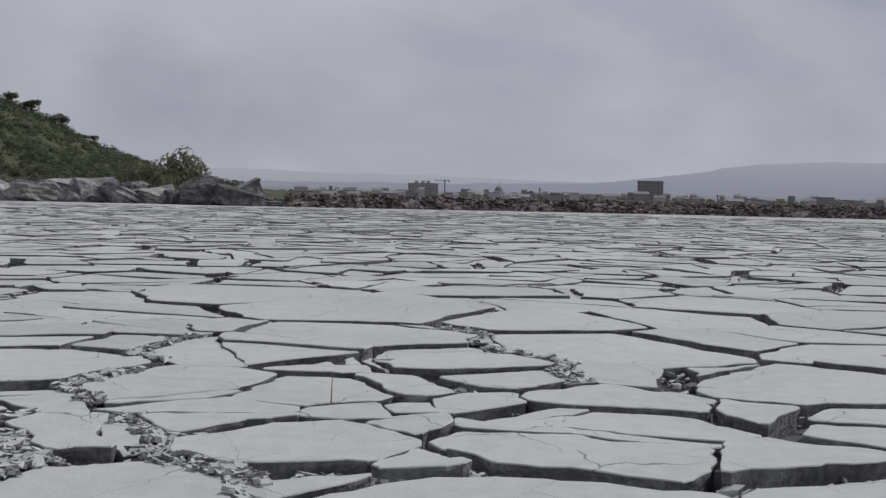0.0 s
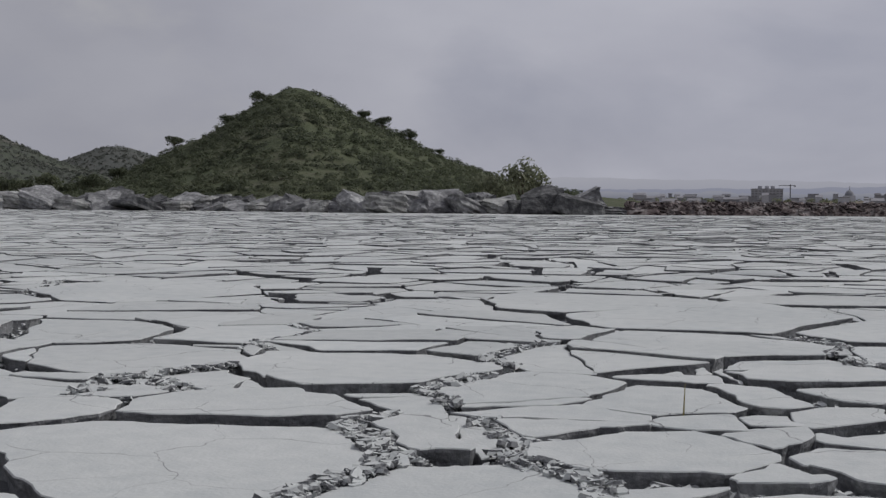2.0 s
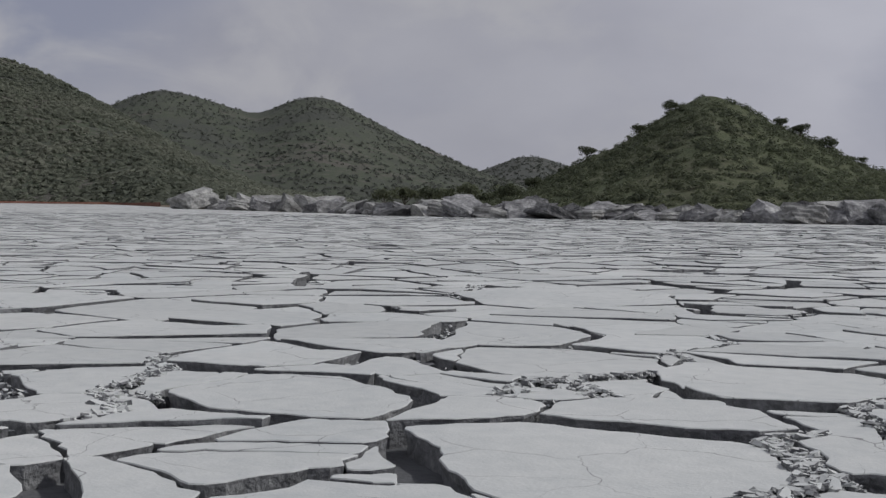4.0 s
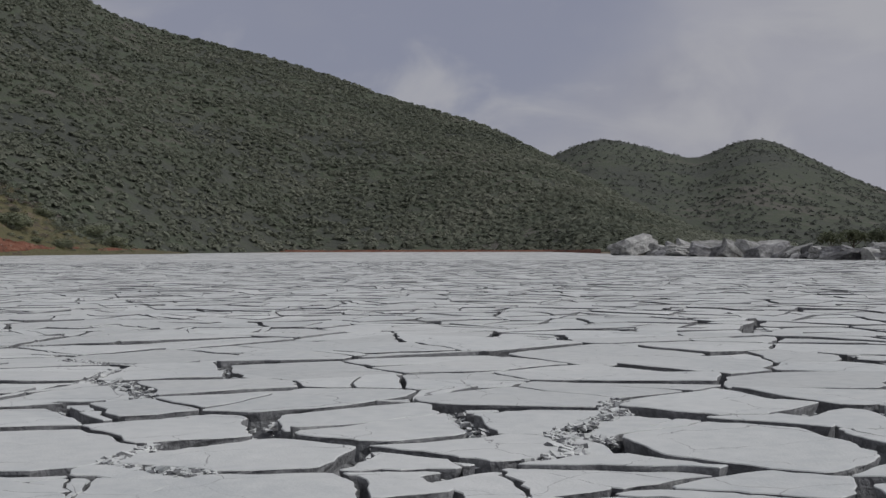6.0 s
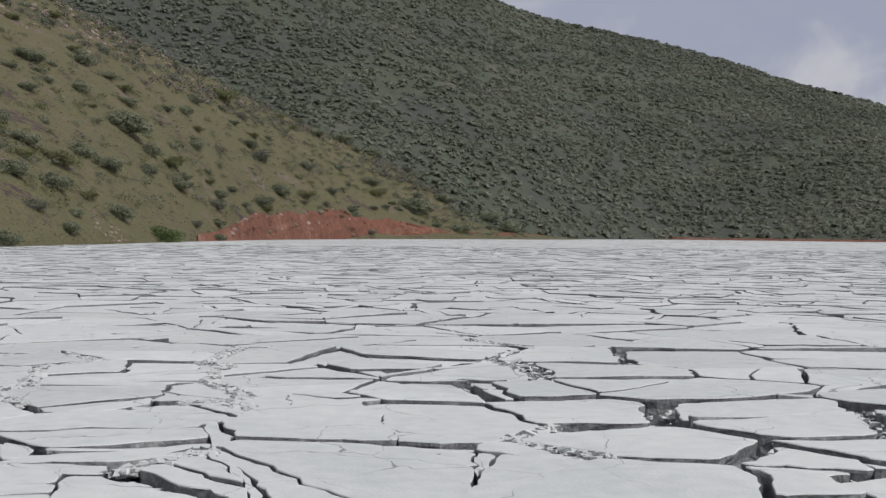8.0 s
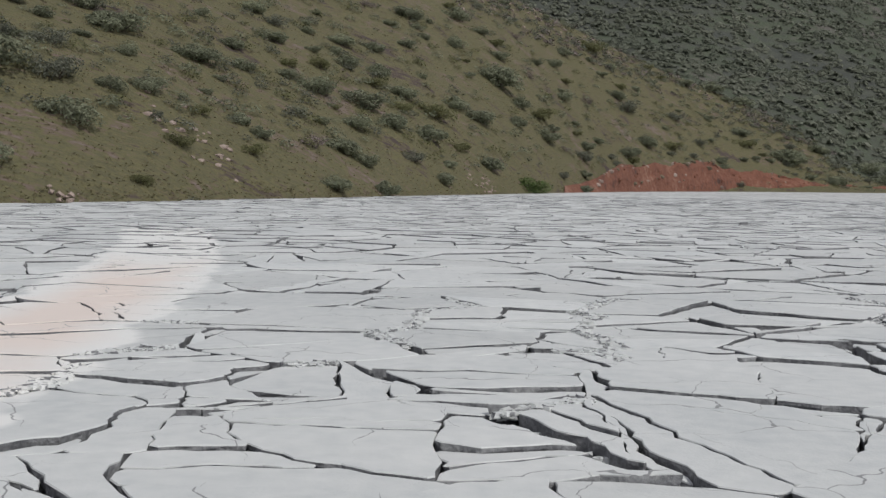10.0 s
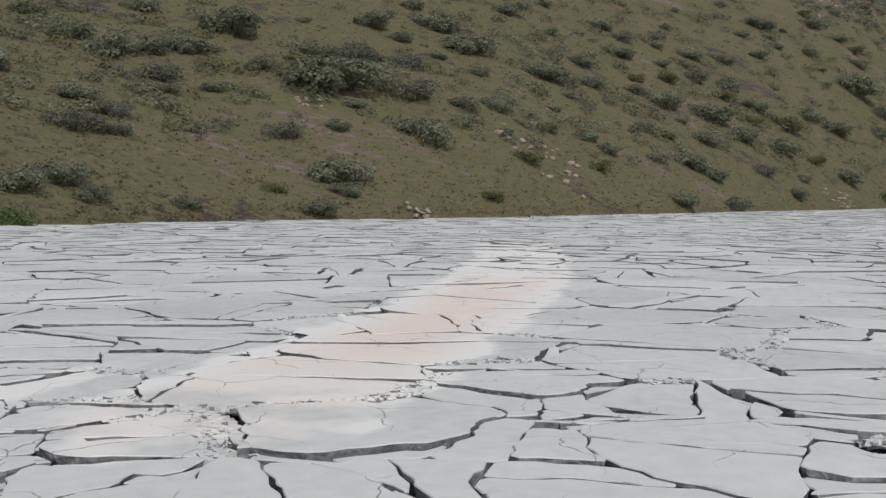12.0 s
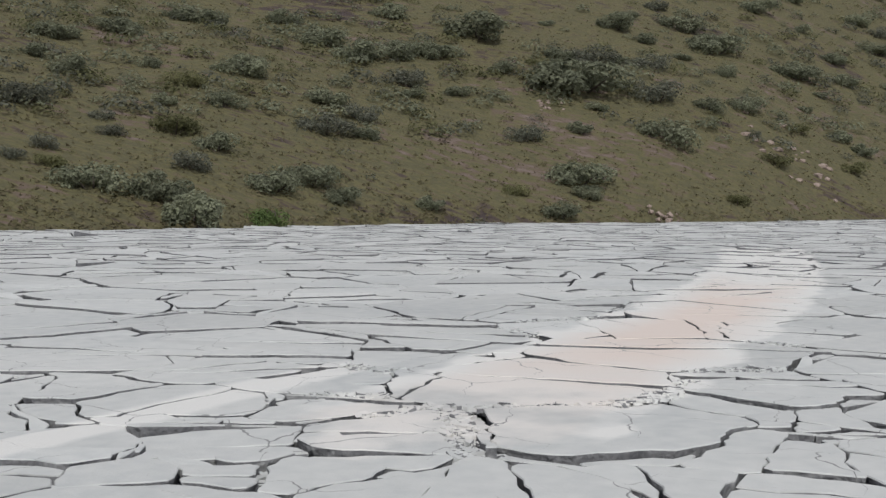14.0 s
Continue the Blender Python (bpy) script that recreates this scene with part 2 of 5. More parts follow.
def salt_stain(nt, old):
    """A long curved tongue of pale crust, tinged pink in its middle, where water stood last, and a thin pale streak beside it."""
    do = sums(nt)
    geo, sep = nt.nodes.new("ShaderNodeNewGeometry"), nt.nodes.new("ShaderNodeSeparateXYZ")
    nt.links.new(geo.outputs["Position"], sep.inputs[0])
    n = nt.nodes.new("ShaderNodeTexNoise")
    n.inputs["Scale"].default_value, n.inputs["Detail"].default_value = 0.8, 5
    nt.links.new(geo.outputs["Position"], n.inputs["Vector"])
    ragged = do("MULTIPLY_ADD", n.outputs["Fac"], 0.9, -0.45)
    u = do("MULTIPLY_ADD", sep.outputs["X"], -1.0, -9.0)
    middle = do("SUBTRACT", do("MULTIPLY_ADD", u, -0.025, -4.3), do("MULTIPLY", do("MULTIPLY", u, u), 0.004))
    v = do("SUBTRACT", sep.outputs["Y"], middle)
    streak = do("ADD", sep.outputs["Y"], do("MULTIPLY_ADD", u, 0.02, 6.42))
    for across, wide, along, reach, lo, hi, amount, colour in ((v, 1.3, 16.0, 16.2, 0.93, 1.05, 0.9, (0.72, 0.72, 0.695, 1)), (streak, 0.28, -0.9, 2.8, 0.75, 1.15, 0.85, (0.72, 0.72, 0.695, 1)),
                                                               (v, 0.95, 8.2, 8.6, 0.3, 1.15, 0.66, (0.68, 0.56, 0.49, 1))):
        d = do("MAXIMUM", do("ABSOLUTE", do("DIVIDE", across, wide)), do("ABSOLUTE", do("DIVIDE", do("SUBTRACT", u, along), reach)))
        r = nt.nodes.new("ShaderNodeMapRange")
        r.inputs["From Min"].default_value, r.inputs["From Max"].default_value = lo, hi
        r.inputs["To Min"].default_value, r.inputs["To Max"].default_value = amount, 0.0
        nt.links.new(do("ADD", d, ragged), r.inputs["Value"])
        mix = nt.nodes.new("ShaderNodeMix")
        mix.data_type = "RGBA"
        nt.links.new(r.outputs["Result"], mix.inputs["Factor"])
        nt.links.new(old, mix.inputs[6])
        mix.inputs[7].default_value = colour
        old = mix.outputs[2]
    return old


def hairlines(nt, old):
    """Fine drying lines in the crust, here and there."""
    geo = nt.nodes.new("ShaderNodeNewGeometry")
    n = nt.nodes.new("ShaderNodeTexNoise")
    n.inputs["Scale"].default_value, n.inputs["Detail"].default_value = 1.6, 3
    nt.links.new(geo.outputs["Position"], n.inputs["Vector"])
    shift = nt.nodes.new("ShaderNodeVectorMath")
    shift.operation = "MULTIPLY_ADD"
    shift.inputs[1].default_value = (0.6, 0.6, 0)
    nt.links.new(n.outputs["Color"], shift.inputs[0])
    nt.links.new(geo.outputs["Position"], shift.inputs[2])
    v = nt.nodes.new("ShaderNodeTexVoronoi")
    v.feature, v.voronoi_dimensions = "DISTANCE_TO_EDGE", "2D"
    v.inputs["Scale"].default_value = 0.85
    nt.links.new(shift.outputs[0], v.inputs["Vector"])
    m = nt.nodes.new("ShaderNodeTexNoise")
    m.inputs["Scale"].default_value = 0.7
    nt.links.new(geo.outputs["Position"], m.inputs["Vector"])
    w = nt.nodes.new("ShaderNodeMapRange")
    w.inputs["From Min"].default_value, w.inputs["From Max"].default_value = 0.43, 0.66
    w.inputs["To Min"].default_value, w.inputs["To Max"].default_value = 0.0, 0.008
    nt.links.new(m.outputs["Fac"], w.inputs["Value"])
    less = nt.nodes.new("ShaderNodeMath")
    less.operation = "LESS_THAN"
    nt.links.new(v.outputs["Distance"], less.inputs[0])
    nt.links.new(w.outputs["Result"], less.inputs[1])
    mix = nt.nodes.new("ShaderNodeMix")
    mix.data_type = "RGBA"
    nt.links.new(less.outputs[0], mix.inputs["Factor"])
    nt.links.new(old, mix.inputs[6])
    mix.inputs[7].default_value = (0.25, 0.255, 0.255, 1)
    return mix.outputs[2]


insert(mud_top, salt_stain)
insert(mud_top, hairlines)


# ---------------------------------------------------------------- helpers
def mesh_object(name, verts, faces, mats, parent=None, slots=None, smooth=False):
    me = bpy.data.meshes.new(name)
    me.from_pydata(verts, [], faces)
    for m in mats:
        me.materials.append(m)
    if slots is not None:
        me.polygons.foreach_set("material_index", slots)
    if smooth:
        me.polygons.foreach_set("use_smooth", [True] * len(me.polygons))
    me.update()
    ob = new(name, me)
    if parent:
        ob.parent = parent
    return ob


def bumps(x, y, scale, seed=0.0):
    return noise.noise((x * scale + seed, y * scale - seed, seed * 1.7))


def curve_of(knots):
    """A smooth curve through rows of (azimuth, value, ...)."""
    rows = np.array(sorted(knots), float)
    xs = np.arange(rows[0, 0], rows[-1, 0] + 0.01, 0.25)
    kernel = np.hanning(9)[1:-1]
    kernel /= kernel.sum()
    cols = []
    for c in range(1, rows.shape[1]):
        v = np.interp(xs, rows[:, 0], rows[:, c])
        cols.append(np.convolve(np.pad(v, 3, mode="edge"), kernel, "valid"))
    return lambda az: [float(np.interp(az, xs, c)) for c in cols]


# the shore of the pond: heading, distance
shore = curve_of([(-180, 40), (-100, 45), (-60, 80), (-22, 128), (-8, 122), (6, 117), (20, 123), (31, 138), (37, 150), (46, 230), (50, 400),
                  (63, 480), (70, 380), (76, 330), (80, 275), (83.5, 218), (88, 158), (95, 113), (103, 88), (108, 79.5), (120, 67), (128, 58), (131, 56), (137, 53.5), (180, 40)])


# ---------------------------------------------------------------- ground
def ground_height(az, r):
    edge = shore(az)[0]
    if r < edge - 2:
        return -0.36
    z = -0.36 + 0.55 * min(1, (r - edge + 2) / 8)
    if -60 < az < 30:
        z -= 7.0 * max(0, min(1, (r - edge - 30) / 250)) * min(1, (30 - az) / 10)
    return z + 0.15 * bumps(r * math.cos(az), r * math.sin(az), 0.3)


def build_ground():
    verts, faces = [(0, 0, -0.36)], []
    azs = np.arange(-180, 180, 2.0)
    rings = [20, 38, 46, 54, 60, 68, 78, 88, 100, 115, 125, 135, 150, 170, 200, 240, 300, 360, 420, 480, 520, 600, 800, 1200, 2000, 3200, 4850]
    n = len(azs)
    for r in rings:
        for az in azs:
            verts.append(tuple(heading(az, r, ground_height(az, r))))
    for k in range(n):
        faces.append((0, 1 + k, 1 + (k + 1) % n))
    for j in range(len(rings) - 1):
        for k in range(n):
            a, b = 1 + j * n + k, 1 + j * n + (k + 1) % n
            faces.append((a, a + n, b + n, b))
    ob = mesh_object("ground", verts, faces, [dirt], smooth=True)
    return tagged(ob, "bare brown earth plain stretching to the horizon", "ground", kind="structure")


build_ground()


# ---------------------------------------------------------------- hills
class Hill:
    """A hill from rows of heading, distance of its foot, distance of its crest, and elevation of the crest in degrees."""

    def __init__(self, name, rows, mat, label, rough=0.05, power=1.12, seed=0.0, step=0.5, deep=26, grain=0.012):
        self.shape, self.rough, self.power, self.seed, self.grain = curve_of(rows), rough, power, seed, grain
        a0, a1 = min(q[0] for q in rows), max(q[0] for q in rows)
        self.span = (a0, a1)
        azs = np.arange(a0, a1 + step / 2, step)
        verts, faces = [], []
        fr = [-0.03] + [i / deep for i in range(deep + 1)] + [1.08, 1.2, 1.4, 1.7, 2.0]
        for az in azs:
            foot, crest, _ = self.shape(az)
            for s in fr:
                r = foot + (crest - foot) * s
                verts.append(tuple(heading(az, r, self.height(az, r))))
        m = len(fr)
        for i in range(len(azs) - 1):
            for j in range(m - 1):
                a = i * m + j
                faces.append((a, a + m, a + m + 1, a + 1))
        ob = mesh_object(name, verts, faces, [mat], smooth=True)
        self.ob = tagged(ob, label, "hill", kind="structure")

    def height(self, az, r):
        foot, crest, el = self.shape(az)
        top = max(0.0, 1.7 + crest * math.tan(radians(el)))
        s = (r - foot) / (crest - foot)
        p = heading(az, r)
        if s <= 0:
            return -0.8
        if s <= 1:
            z = top * s ** self.power
        else:
            z = top * (0.5 + 0.5 * math.cos(math.pi * min(1, (s - 1) / 1.0)))
        wob = bumps(p.x, p.y, self.grain, self.seed) * 0.7 + bumps(p.x, p.y, self.grain * 3.1, self.seed + 5) * 0.3
        return z + wob * top * self.rough * min(1, s * 4) * (1 - 0.75 * min(1, max(0, s) ** 4)) - 0.3

    def at(self, az, s):
        foot, crest, _ = self.shape(az)
        r = foot + (crest - foot) * s
        return heading(az, r, self.height(az, r))


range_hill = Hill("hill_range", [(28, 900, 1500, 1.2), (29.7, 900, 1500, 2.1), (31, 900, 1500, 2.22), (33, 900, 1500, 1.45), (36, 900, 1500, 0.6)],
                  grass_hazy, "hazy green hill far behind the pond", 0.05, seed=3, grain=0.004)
twin_hill = Hill("hill_twin", [(30.2, 520, 1100, 0.3), (31, 520, 1100, 0.9), (33.06, 520, 1100, 1.49), (35.95, 520, 1100, 2.75), (38.32, 520, 1100, 3.95), (39.8, 520, 1100, 4.7),
                               (40.69, 520, 1100, 4.85), (41.6, 520, 1100, 4.65), (43.31, 520, 1100, 3.9), (45.9, 520, 1100, 4.65), (47.5, 520, 1100, 5.0), (49, 520, 1100, 4.6), (51, 520, 1100, 3.6), (56, 560, 1100, 2.0)],
                 grass_far, "twin-peaked scrubby hill behind the pond", 0.05, seed=7, grain=0.005)
big_hill = Hill("hill_big", [(37, 330, 520, -0.1), (39, 330, 520, 0.0), (42.5, 330, 560, 0.5), (45.65, 330, 620, 1.66), (48.2, 350, 700, 3.14), (50.2, 410, 760, 4.35), (53.2, 450, 820, 5.75), (57.4, 480, 860, 6.95),
                             (61.5, 490, 900, 8.45), (65, 440, 900, 9.3), (68.5, 400, 900, 9.95), (70.4, 385, 900, 10.7), (72, 370, 900, 11.6), (76, 345, 880, 13.3), (80.5, 330, 850, 15.2), (88, 330, 800, 17), (98, 330, 760, 17)],
                grass_far, "big scrub-covered hillside across the pond", 0.10, 1.05, seed=11, step=0.4, deep=40, grain=0.008)
cone_hill = Hill("hill_cone", [(5, 150, 300, -0.3), (9, 150, 300, 0.1), (12.7, 140, 300, 0.72), (14.8, 138, 300, 1.49), (16.4, 138, 300, 2.12), (18, 138, 300, 3.0), (19.8, 140, 300, 3.76), (21, 142, 300, 4.5), (22.6, 144, 300, 5.15),
                               (24.3, 148, 300, 4.3), (25.3, 150, 300, 3.63), (26.6, 154, 300, 2.72), (28, 160, 300, 2.18), (29.5, 165, 300, 1.28), (30.9, 170, 300, 0.5), (33, 180, 300, -0.1)],
                green_slope, "small green conical hill behind the boulders", 0.06, 1.1, seed=17, step=0.25, grain=0.02)
near_hill = Hill("hill_near", [(66.5, 385, 430, -0.2), (68.2, 375, 430, 0.1), (70, 368, 425, 0.55), (72.5, 352, 415, 1.95), (75.2, 332, 405, 3.2), (77.8, 305, 390, 4.36), (80.4, 272, 375, 5.4), (83, 228, 355, 6.65), (85.6, 186, 335, 7.85),
                               (88, 160, 315, 9.1), (91.6, 132, 300, 10.6), (96, 108.5, 290, 12.2), (103, 86.5, 280, 14.5), (108, 78.5, 275, 15.5), (120, 65.5, 265, 17), (128, 56.5, 262, 17), (137, 52, 260, 17), (165, 42, 250, 15)],
                grass_near, "near grassy slope dotted with shrubs", 0.05, 1.08, seed=23, step=0.4, deep=40, grain=0.02)


# ---------------------------------------------------------------- the cracked mud
# the plates nearest the path, by the direction in which they lie: centre and reach
plates_ahead = [
    (-1.95, 7.28, 0.9), (-2.49, 8.64, 0.72), (-0.97, 8.55, 0.91), (0.32, 6.75, 1.22), (-0.84, 7.57, 0.55), (0.98, 8.53, 1.07), (1.24, 9.43, 1.05), (2.2, 8.35, 0.62), (3.52, 9.64, 0.85), (2.63, 7.31, 0.69),
    (-2.32, 11.02, 0.98), (-3.39, 10.4, 0.58), (-1.72, 10, 0.69), (-1.6, 9.29, 0.65), (-1.19, 10.78, 0.85), (-0.78, 9.87, 0.33), (-1.92, 13.39, 1.19), (0.06, 12.74, 1.01), (-0.97, 12.5, 0.73), (-0.34, 11.19, 0.61),
    (0.62, 11.62, 0.82), (0.58, 10.3, 0.59), (1.51, 10.71, 0.93), (2.04, 13.9, 1.21), (3.31, 11.64, 1.27), (1.97, 11.86, 0.77), (4.69, 13.82, 1.04), (2.47, 10.18, 0.58), (-0.19, 9.13, 0.34), (0, 7.96, 0.57),
    (-0.12, 10.11, 0.19), (-4.49, 16.71, 0.98),
]
plates_ahead_beyond = [
    (-3.44, 13.66, 0.48), (-3.22, 19.92, 1.71), (-1.08, 18.19, 1.88), (-1.05, 14.75, 1.1), (1.42, 17.04, 1.33), (3.29, 17.61, 1.28), (0.9, 21.55, 1.28), (1.49, 19.69, 1.23), (3.38, 14.92, 0.85), (4.57, 15.76, 0.99),
    (5.99, 17.38, 1.39), (4.44, 20.06, 1.21), (-6.25, 17.58, 0.95), (-5.41, 15.61, 0.8), (-5.36, 19.05, 1),
]
plates_ahead_left = [
    (-3.98, 7.66, 1.46), (-4.88, 6.7, 0.76), (-4.68, 5.95, 0.67), (-4.29, 9.35, 0.96), (-5.66, 8.9, 0.39), (-6.75, 9.86, 0.9), (-6.87, 11.92, 1.31), (-5.82, 10.02, 0.58), (-4.16, 11.8, 1.39), (-5.08, 10.97, 0.86),
    (-4.85, 13.92, 1.04), (-8.93, 16.64, 1.32), (-8.65, 14.21, 1.15), (-10.24, 13.43, 1), (-9.03, 11.92, 0.66), (-7.83, 10.59, 0.76), (-6.68, 14.29, 0.84), (-7.4, 15.61, 0.99), (-6.73, 17.7, 0.98), (-10.89, 19.78, 1.86),
    (-12.86, 17.32, 1.08),
]
plates_far_hills = [
    (-6.65, 4.5, 0.72), (-6.15, 5.26, 0.55), (-5.95, 6.35, 0.97), (-7.05, 6.42, 0.89), (-7.4, 5.61, 0.55), (-8.59, 6.55, 0.71), (-10.43, 6.65, 1.17), (-8.2, 5.5, 0.47), (-7.58, 4.73, 0.62), (-9.88, 7.77, 0.99),
    (-11.09, 8.86, 1.02), (-12.86, 9.29, 0.84), (-15.23, 10.75, 1.52), (-11.39, 10.15, 0.91), (-9.43, 10.25, 1.05), (-7.43, 8.46, 1.16), (-8.84, 8.3, 0.72), (-8.12, 9.75, 0.57), (-8.03, 7.31, 0.4), (-14.98, 13.53, 1.39),
    (-17.37, 13.13, 1.29), (-12.48, 11.26, 1.1), (-12.64, 13.68, 0.94), (-11.38, 14.63, 0.83), (-14.77, 15.55, 1.06), (-17.65, 11.46, 1.05),
]
plates_hillside = [
    (-11.15, 2.9, 1.36), (-9.2, 2.12, 1.04), (-12.62, 2.55, 0.75), (-13.68, 2.6, 0.81), (-13.12, 3.74, 0.85), (-15.04, 2.75, 0.78), (-15.49, 4, 0.74), (-17.28, 3.19, 0.9), (-17.48, 5.13, 1.3), (-19.35, 3.87, 1.21),
    (-14.59, 4.83, 0.89), (-13.09, 4.85, 0.69), (-11.15, 4.91, 0.8), (-9.55, 4.58, 0.84), (-7.91, 3.94, 1.01), (-12.48, 6.89, 0.97), (-13.23, 6.38, 0.86), (-16.14, 7.01, 1.1), (-15.61, 8.47, 1.31), (-14.27, 6.42, 0.95),
    (-18.7, 7.79, 1.07), (-17.32, 9.3, 0.9), (-21.52, 9.49, 1.32), (-19.19, 10, 1.28), (-21.74, 3.9, 1.08), (-20.57, 5.44, 1.09), (-24.09, 6.33, 1.36), (-22.83, 7.92, 1.01), (-13.55, 8.24, 0.62), (-8.85, 3.37, 0.66),
]
plates_red_cut = [
    (-8.64, -0.66, 0.99), (-10.6, -1.22, 0.63), (-13.02, -1.5, 1), (-11.15, 0.35, 0.96), (-10.72, -0.45, 0.57), (-13.61, 0.42, 0.84), (-12.15, 1.15, 0.56), (-15.54, 0.64, 1.1), (-17.95, 1.27, 1.03), (-19.92, -1.76, 1.22),
    (-15.56, -1.3, 1.27), (-19.66, -0.15, 1.25), (-17.2, -0.42, 0.71), (-24.69, -1.6, 1.25), (-22.96, 0.56, 1.31), (-9.04, 1.09, 0.69), (-13.41, 1.37, 0.62), (-9.78, 0.39, 0.52), (-8.62, 0.28, 0.74), (-21.36, -2.89, 0.88),
]
plates_stain = [
    (-8.58, -3.14, 1.08), (-8.46, -2.28, 0.66), (-10.65, -4.55, 1.31), (-13.41, -3.82, 1.26), (-15.3, -5.24, 1.2), (-18.68, -4.79, 1.55), (-16.03, -3.59, 1.04), (-22.18, -5.11, 1.41), (-7.87, -4.34, 0.64), (-6.99, -2.32, 0.86),
    (-7.26, -1.3, 0.86), (-8.42, -1.4, 0.68), (-10.17, -1.92, 0.58), (-10.66, -2.63, 0.74), (-11.99, -2.61, 0.6), (-13.95, -7.92, 0.87), (-13.17, -6.72, 0.64), (-11.06, -5.86, 0.73), (-16.45, -8.27, 1.3), (-16.5, -7, 0.93),
    (-9.73, -2.88, 0.57),
]
plates_slope = [
    (-5.08, -4.48, 0.96), (-6.38, -6.33, 0.76), (-5.37, -5.87, 0.53), (-5.81, -5.17, 0.47), (-8.04, -6.4, 0.9), (-6.99, -7.22, 0.69), (-8.04, -7.79, 0.66), (-10.1, -8.84, 1.16), (-10.13, -7.36, 1.1), (-11.44, -11.36, 1.18),
    (-13.12, -10.38, 1.1), (-13.33, -12.71, 1.32), (-11.96, -8.68, 1.15), (-9.77, -6.21, 0.89), (-8.36, -5.54, 0.61), (-7.31, -5.54, 0.6), (-6.79, -5.13, 0.45), (-6.64, -4.08, 0.58), (-6.27, -4.73, 0.43), (-15.18, -9.37, 1.1),
    (-6.35, -3.24, 0.82),
]
PLANNED = plates_ahead + plates_ahead_beyond + plates_ahead_left + plates_far_hills + plates_hillside + plates_red_cut + plates_stain + plates_slope
# where the crust gapes: place and half the gap
cracks_ahead = [
    (-2.2, 8.2, 0.12), (-2.5, 9.8, 0.12), (-2.1, 10, 0.1), (-0.9, 7.8, 0.15), (-0.5, 7.8, 0.06), (0, 8.5, 0.12), (0.2, 7.9, 0.15), (0.8, 7.7, 0.15), (1.3, 7.6, 0.15), (1.7, 7.5, 0.2),
    (2.3, 7.8, 0.12), (2.8, 8.8, 0.2), (2.7, 9.6, 0.12), (1.4, 9.9, 0.1), (1, 10.2, 0.08), (2.1, 9.8, 0.08), (-2.3, 12.7, 0.15), (-1.8, 12.3, 0.15), (-1.2, 12, 0.1), (-0.4, 11.7, 0.16),
    (0, 11.5, 0.12), (0.3, 10.9, 0.1), (0.8, 11.3, 0.09), (0.3, 10, 0.12), (1, 13.2, 0.15), (1.2, 12.2, 0.15), (2.7, 13, 0.18), (2.2, 12.4, 0.15), (3.4, 14.5, 0.1), (3.8, 13.2, 0.12),
    (4.2, 12.5, 0.1), (5.4, 16.4, 0.15),
]
cracks_ahead_beyond = [
    (4.9, 17.4, 0.1), (2.6, 15.6, 0.1), (2.3, 16.8, 0.12), (2.9, 15.3, 0.12), (3.1, 13.8, 0.12), (-0.9, 15.7, 0.18), (-0.2, 16.3, 0.18), (-1.5, 16.4, 0.12), (-2.6, 16.5, 0.12), (0.3, 17.2, 0.15),
    (0.6, 15.5, 0.1), (1.2, 15.2, 0.1), (0.2, 20.9, 0.1), (-3.8, 17.4, 0.1), (-3.5, 10.9, 0.12), (-4, 13.2, 0.08), (-3.6, 14.4, 0.08), (-4.2, 16, 0.08), (-1.6, 9.4, 0.1), (-1.4, 9.6, 0.08),
    (-0.7, 9.5, 0.08), (-0.8, 10, 0.06), (2.7, 10.6, 0.06), (3.5, 10.7, 0.1), (-1.5, 8.5, 0.15),
]
cracks_ahead_left = [
    (-4, 10.1, 0.12), (-3.5, 10.5, 0.12), (-4.9, 10.2, 0.12), (-4.8, 8.8, 0.12), (-4.5, 8.9, 0.1), (-3.6, 8.8, 0.12), (-3.2, 8.7, 0.12), (-5.4, 8.5, 0.08), (-5.9, 8.5, 0.1), (-6.6, 9, 0.22),
    (-5.1, 7, 0.2), (-7.7, 11.4, 0.2), (-6.9, 10.8, 0.12), (-6, 10.7, 0.15), (-5.9, 9.1, 0.05), (-8.4, 11.4, 0.12), (-9.5, 13.6, 0.2), (-8.1, 13.3, 0.1), (-7.5, 14, 0.12), (-10.4, 18, 0.08),
    (-4.8, 13.3, 0.08),
]
cracks_far_hills = [
    (-10.9, 7.7, 0.2), (-9.8, 7.1, 0.2), (-9.4, 7.2, 0.1), (-10.4, 8.4, 0.1), (-16.3, 12.2, 0.12), (-14.3, 12, 0.15), (-13.5, 12.4, 0.12), (-13.9, 9.8, 0.07), (-6.7, 5.3, 0.18), (-7.1, 5.1, 0.12),
    (-7.9, 5.6, 0.1), (-8.1, 6, 0.12), (-7.9, 6.5, 0.06), (-7.2, 7.3, 0.14), (-6.7, 7.3, 0.12), (-6.4, 7.6, 0.1), (-9, 9, 0.12), (-8.5, 9.3, 0.1), (-10.3, 11.7, 0.1), (-10.8, 11.2, 0.12),
    (-8.6, 11, 0.12), (-6.9, 9.4, 0.22), (-5.4, 5.8, 0.1), (-5.3, 6, 0.12), (-8.3, 7.5, 0.1), (-8, 7.5, 0.12), (-16.7, 14.4, 0.1), (-16.5, 14.9, 0.1),
]
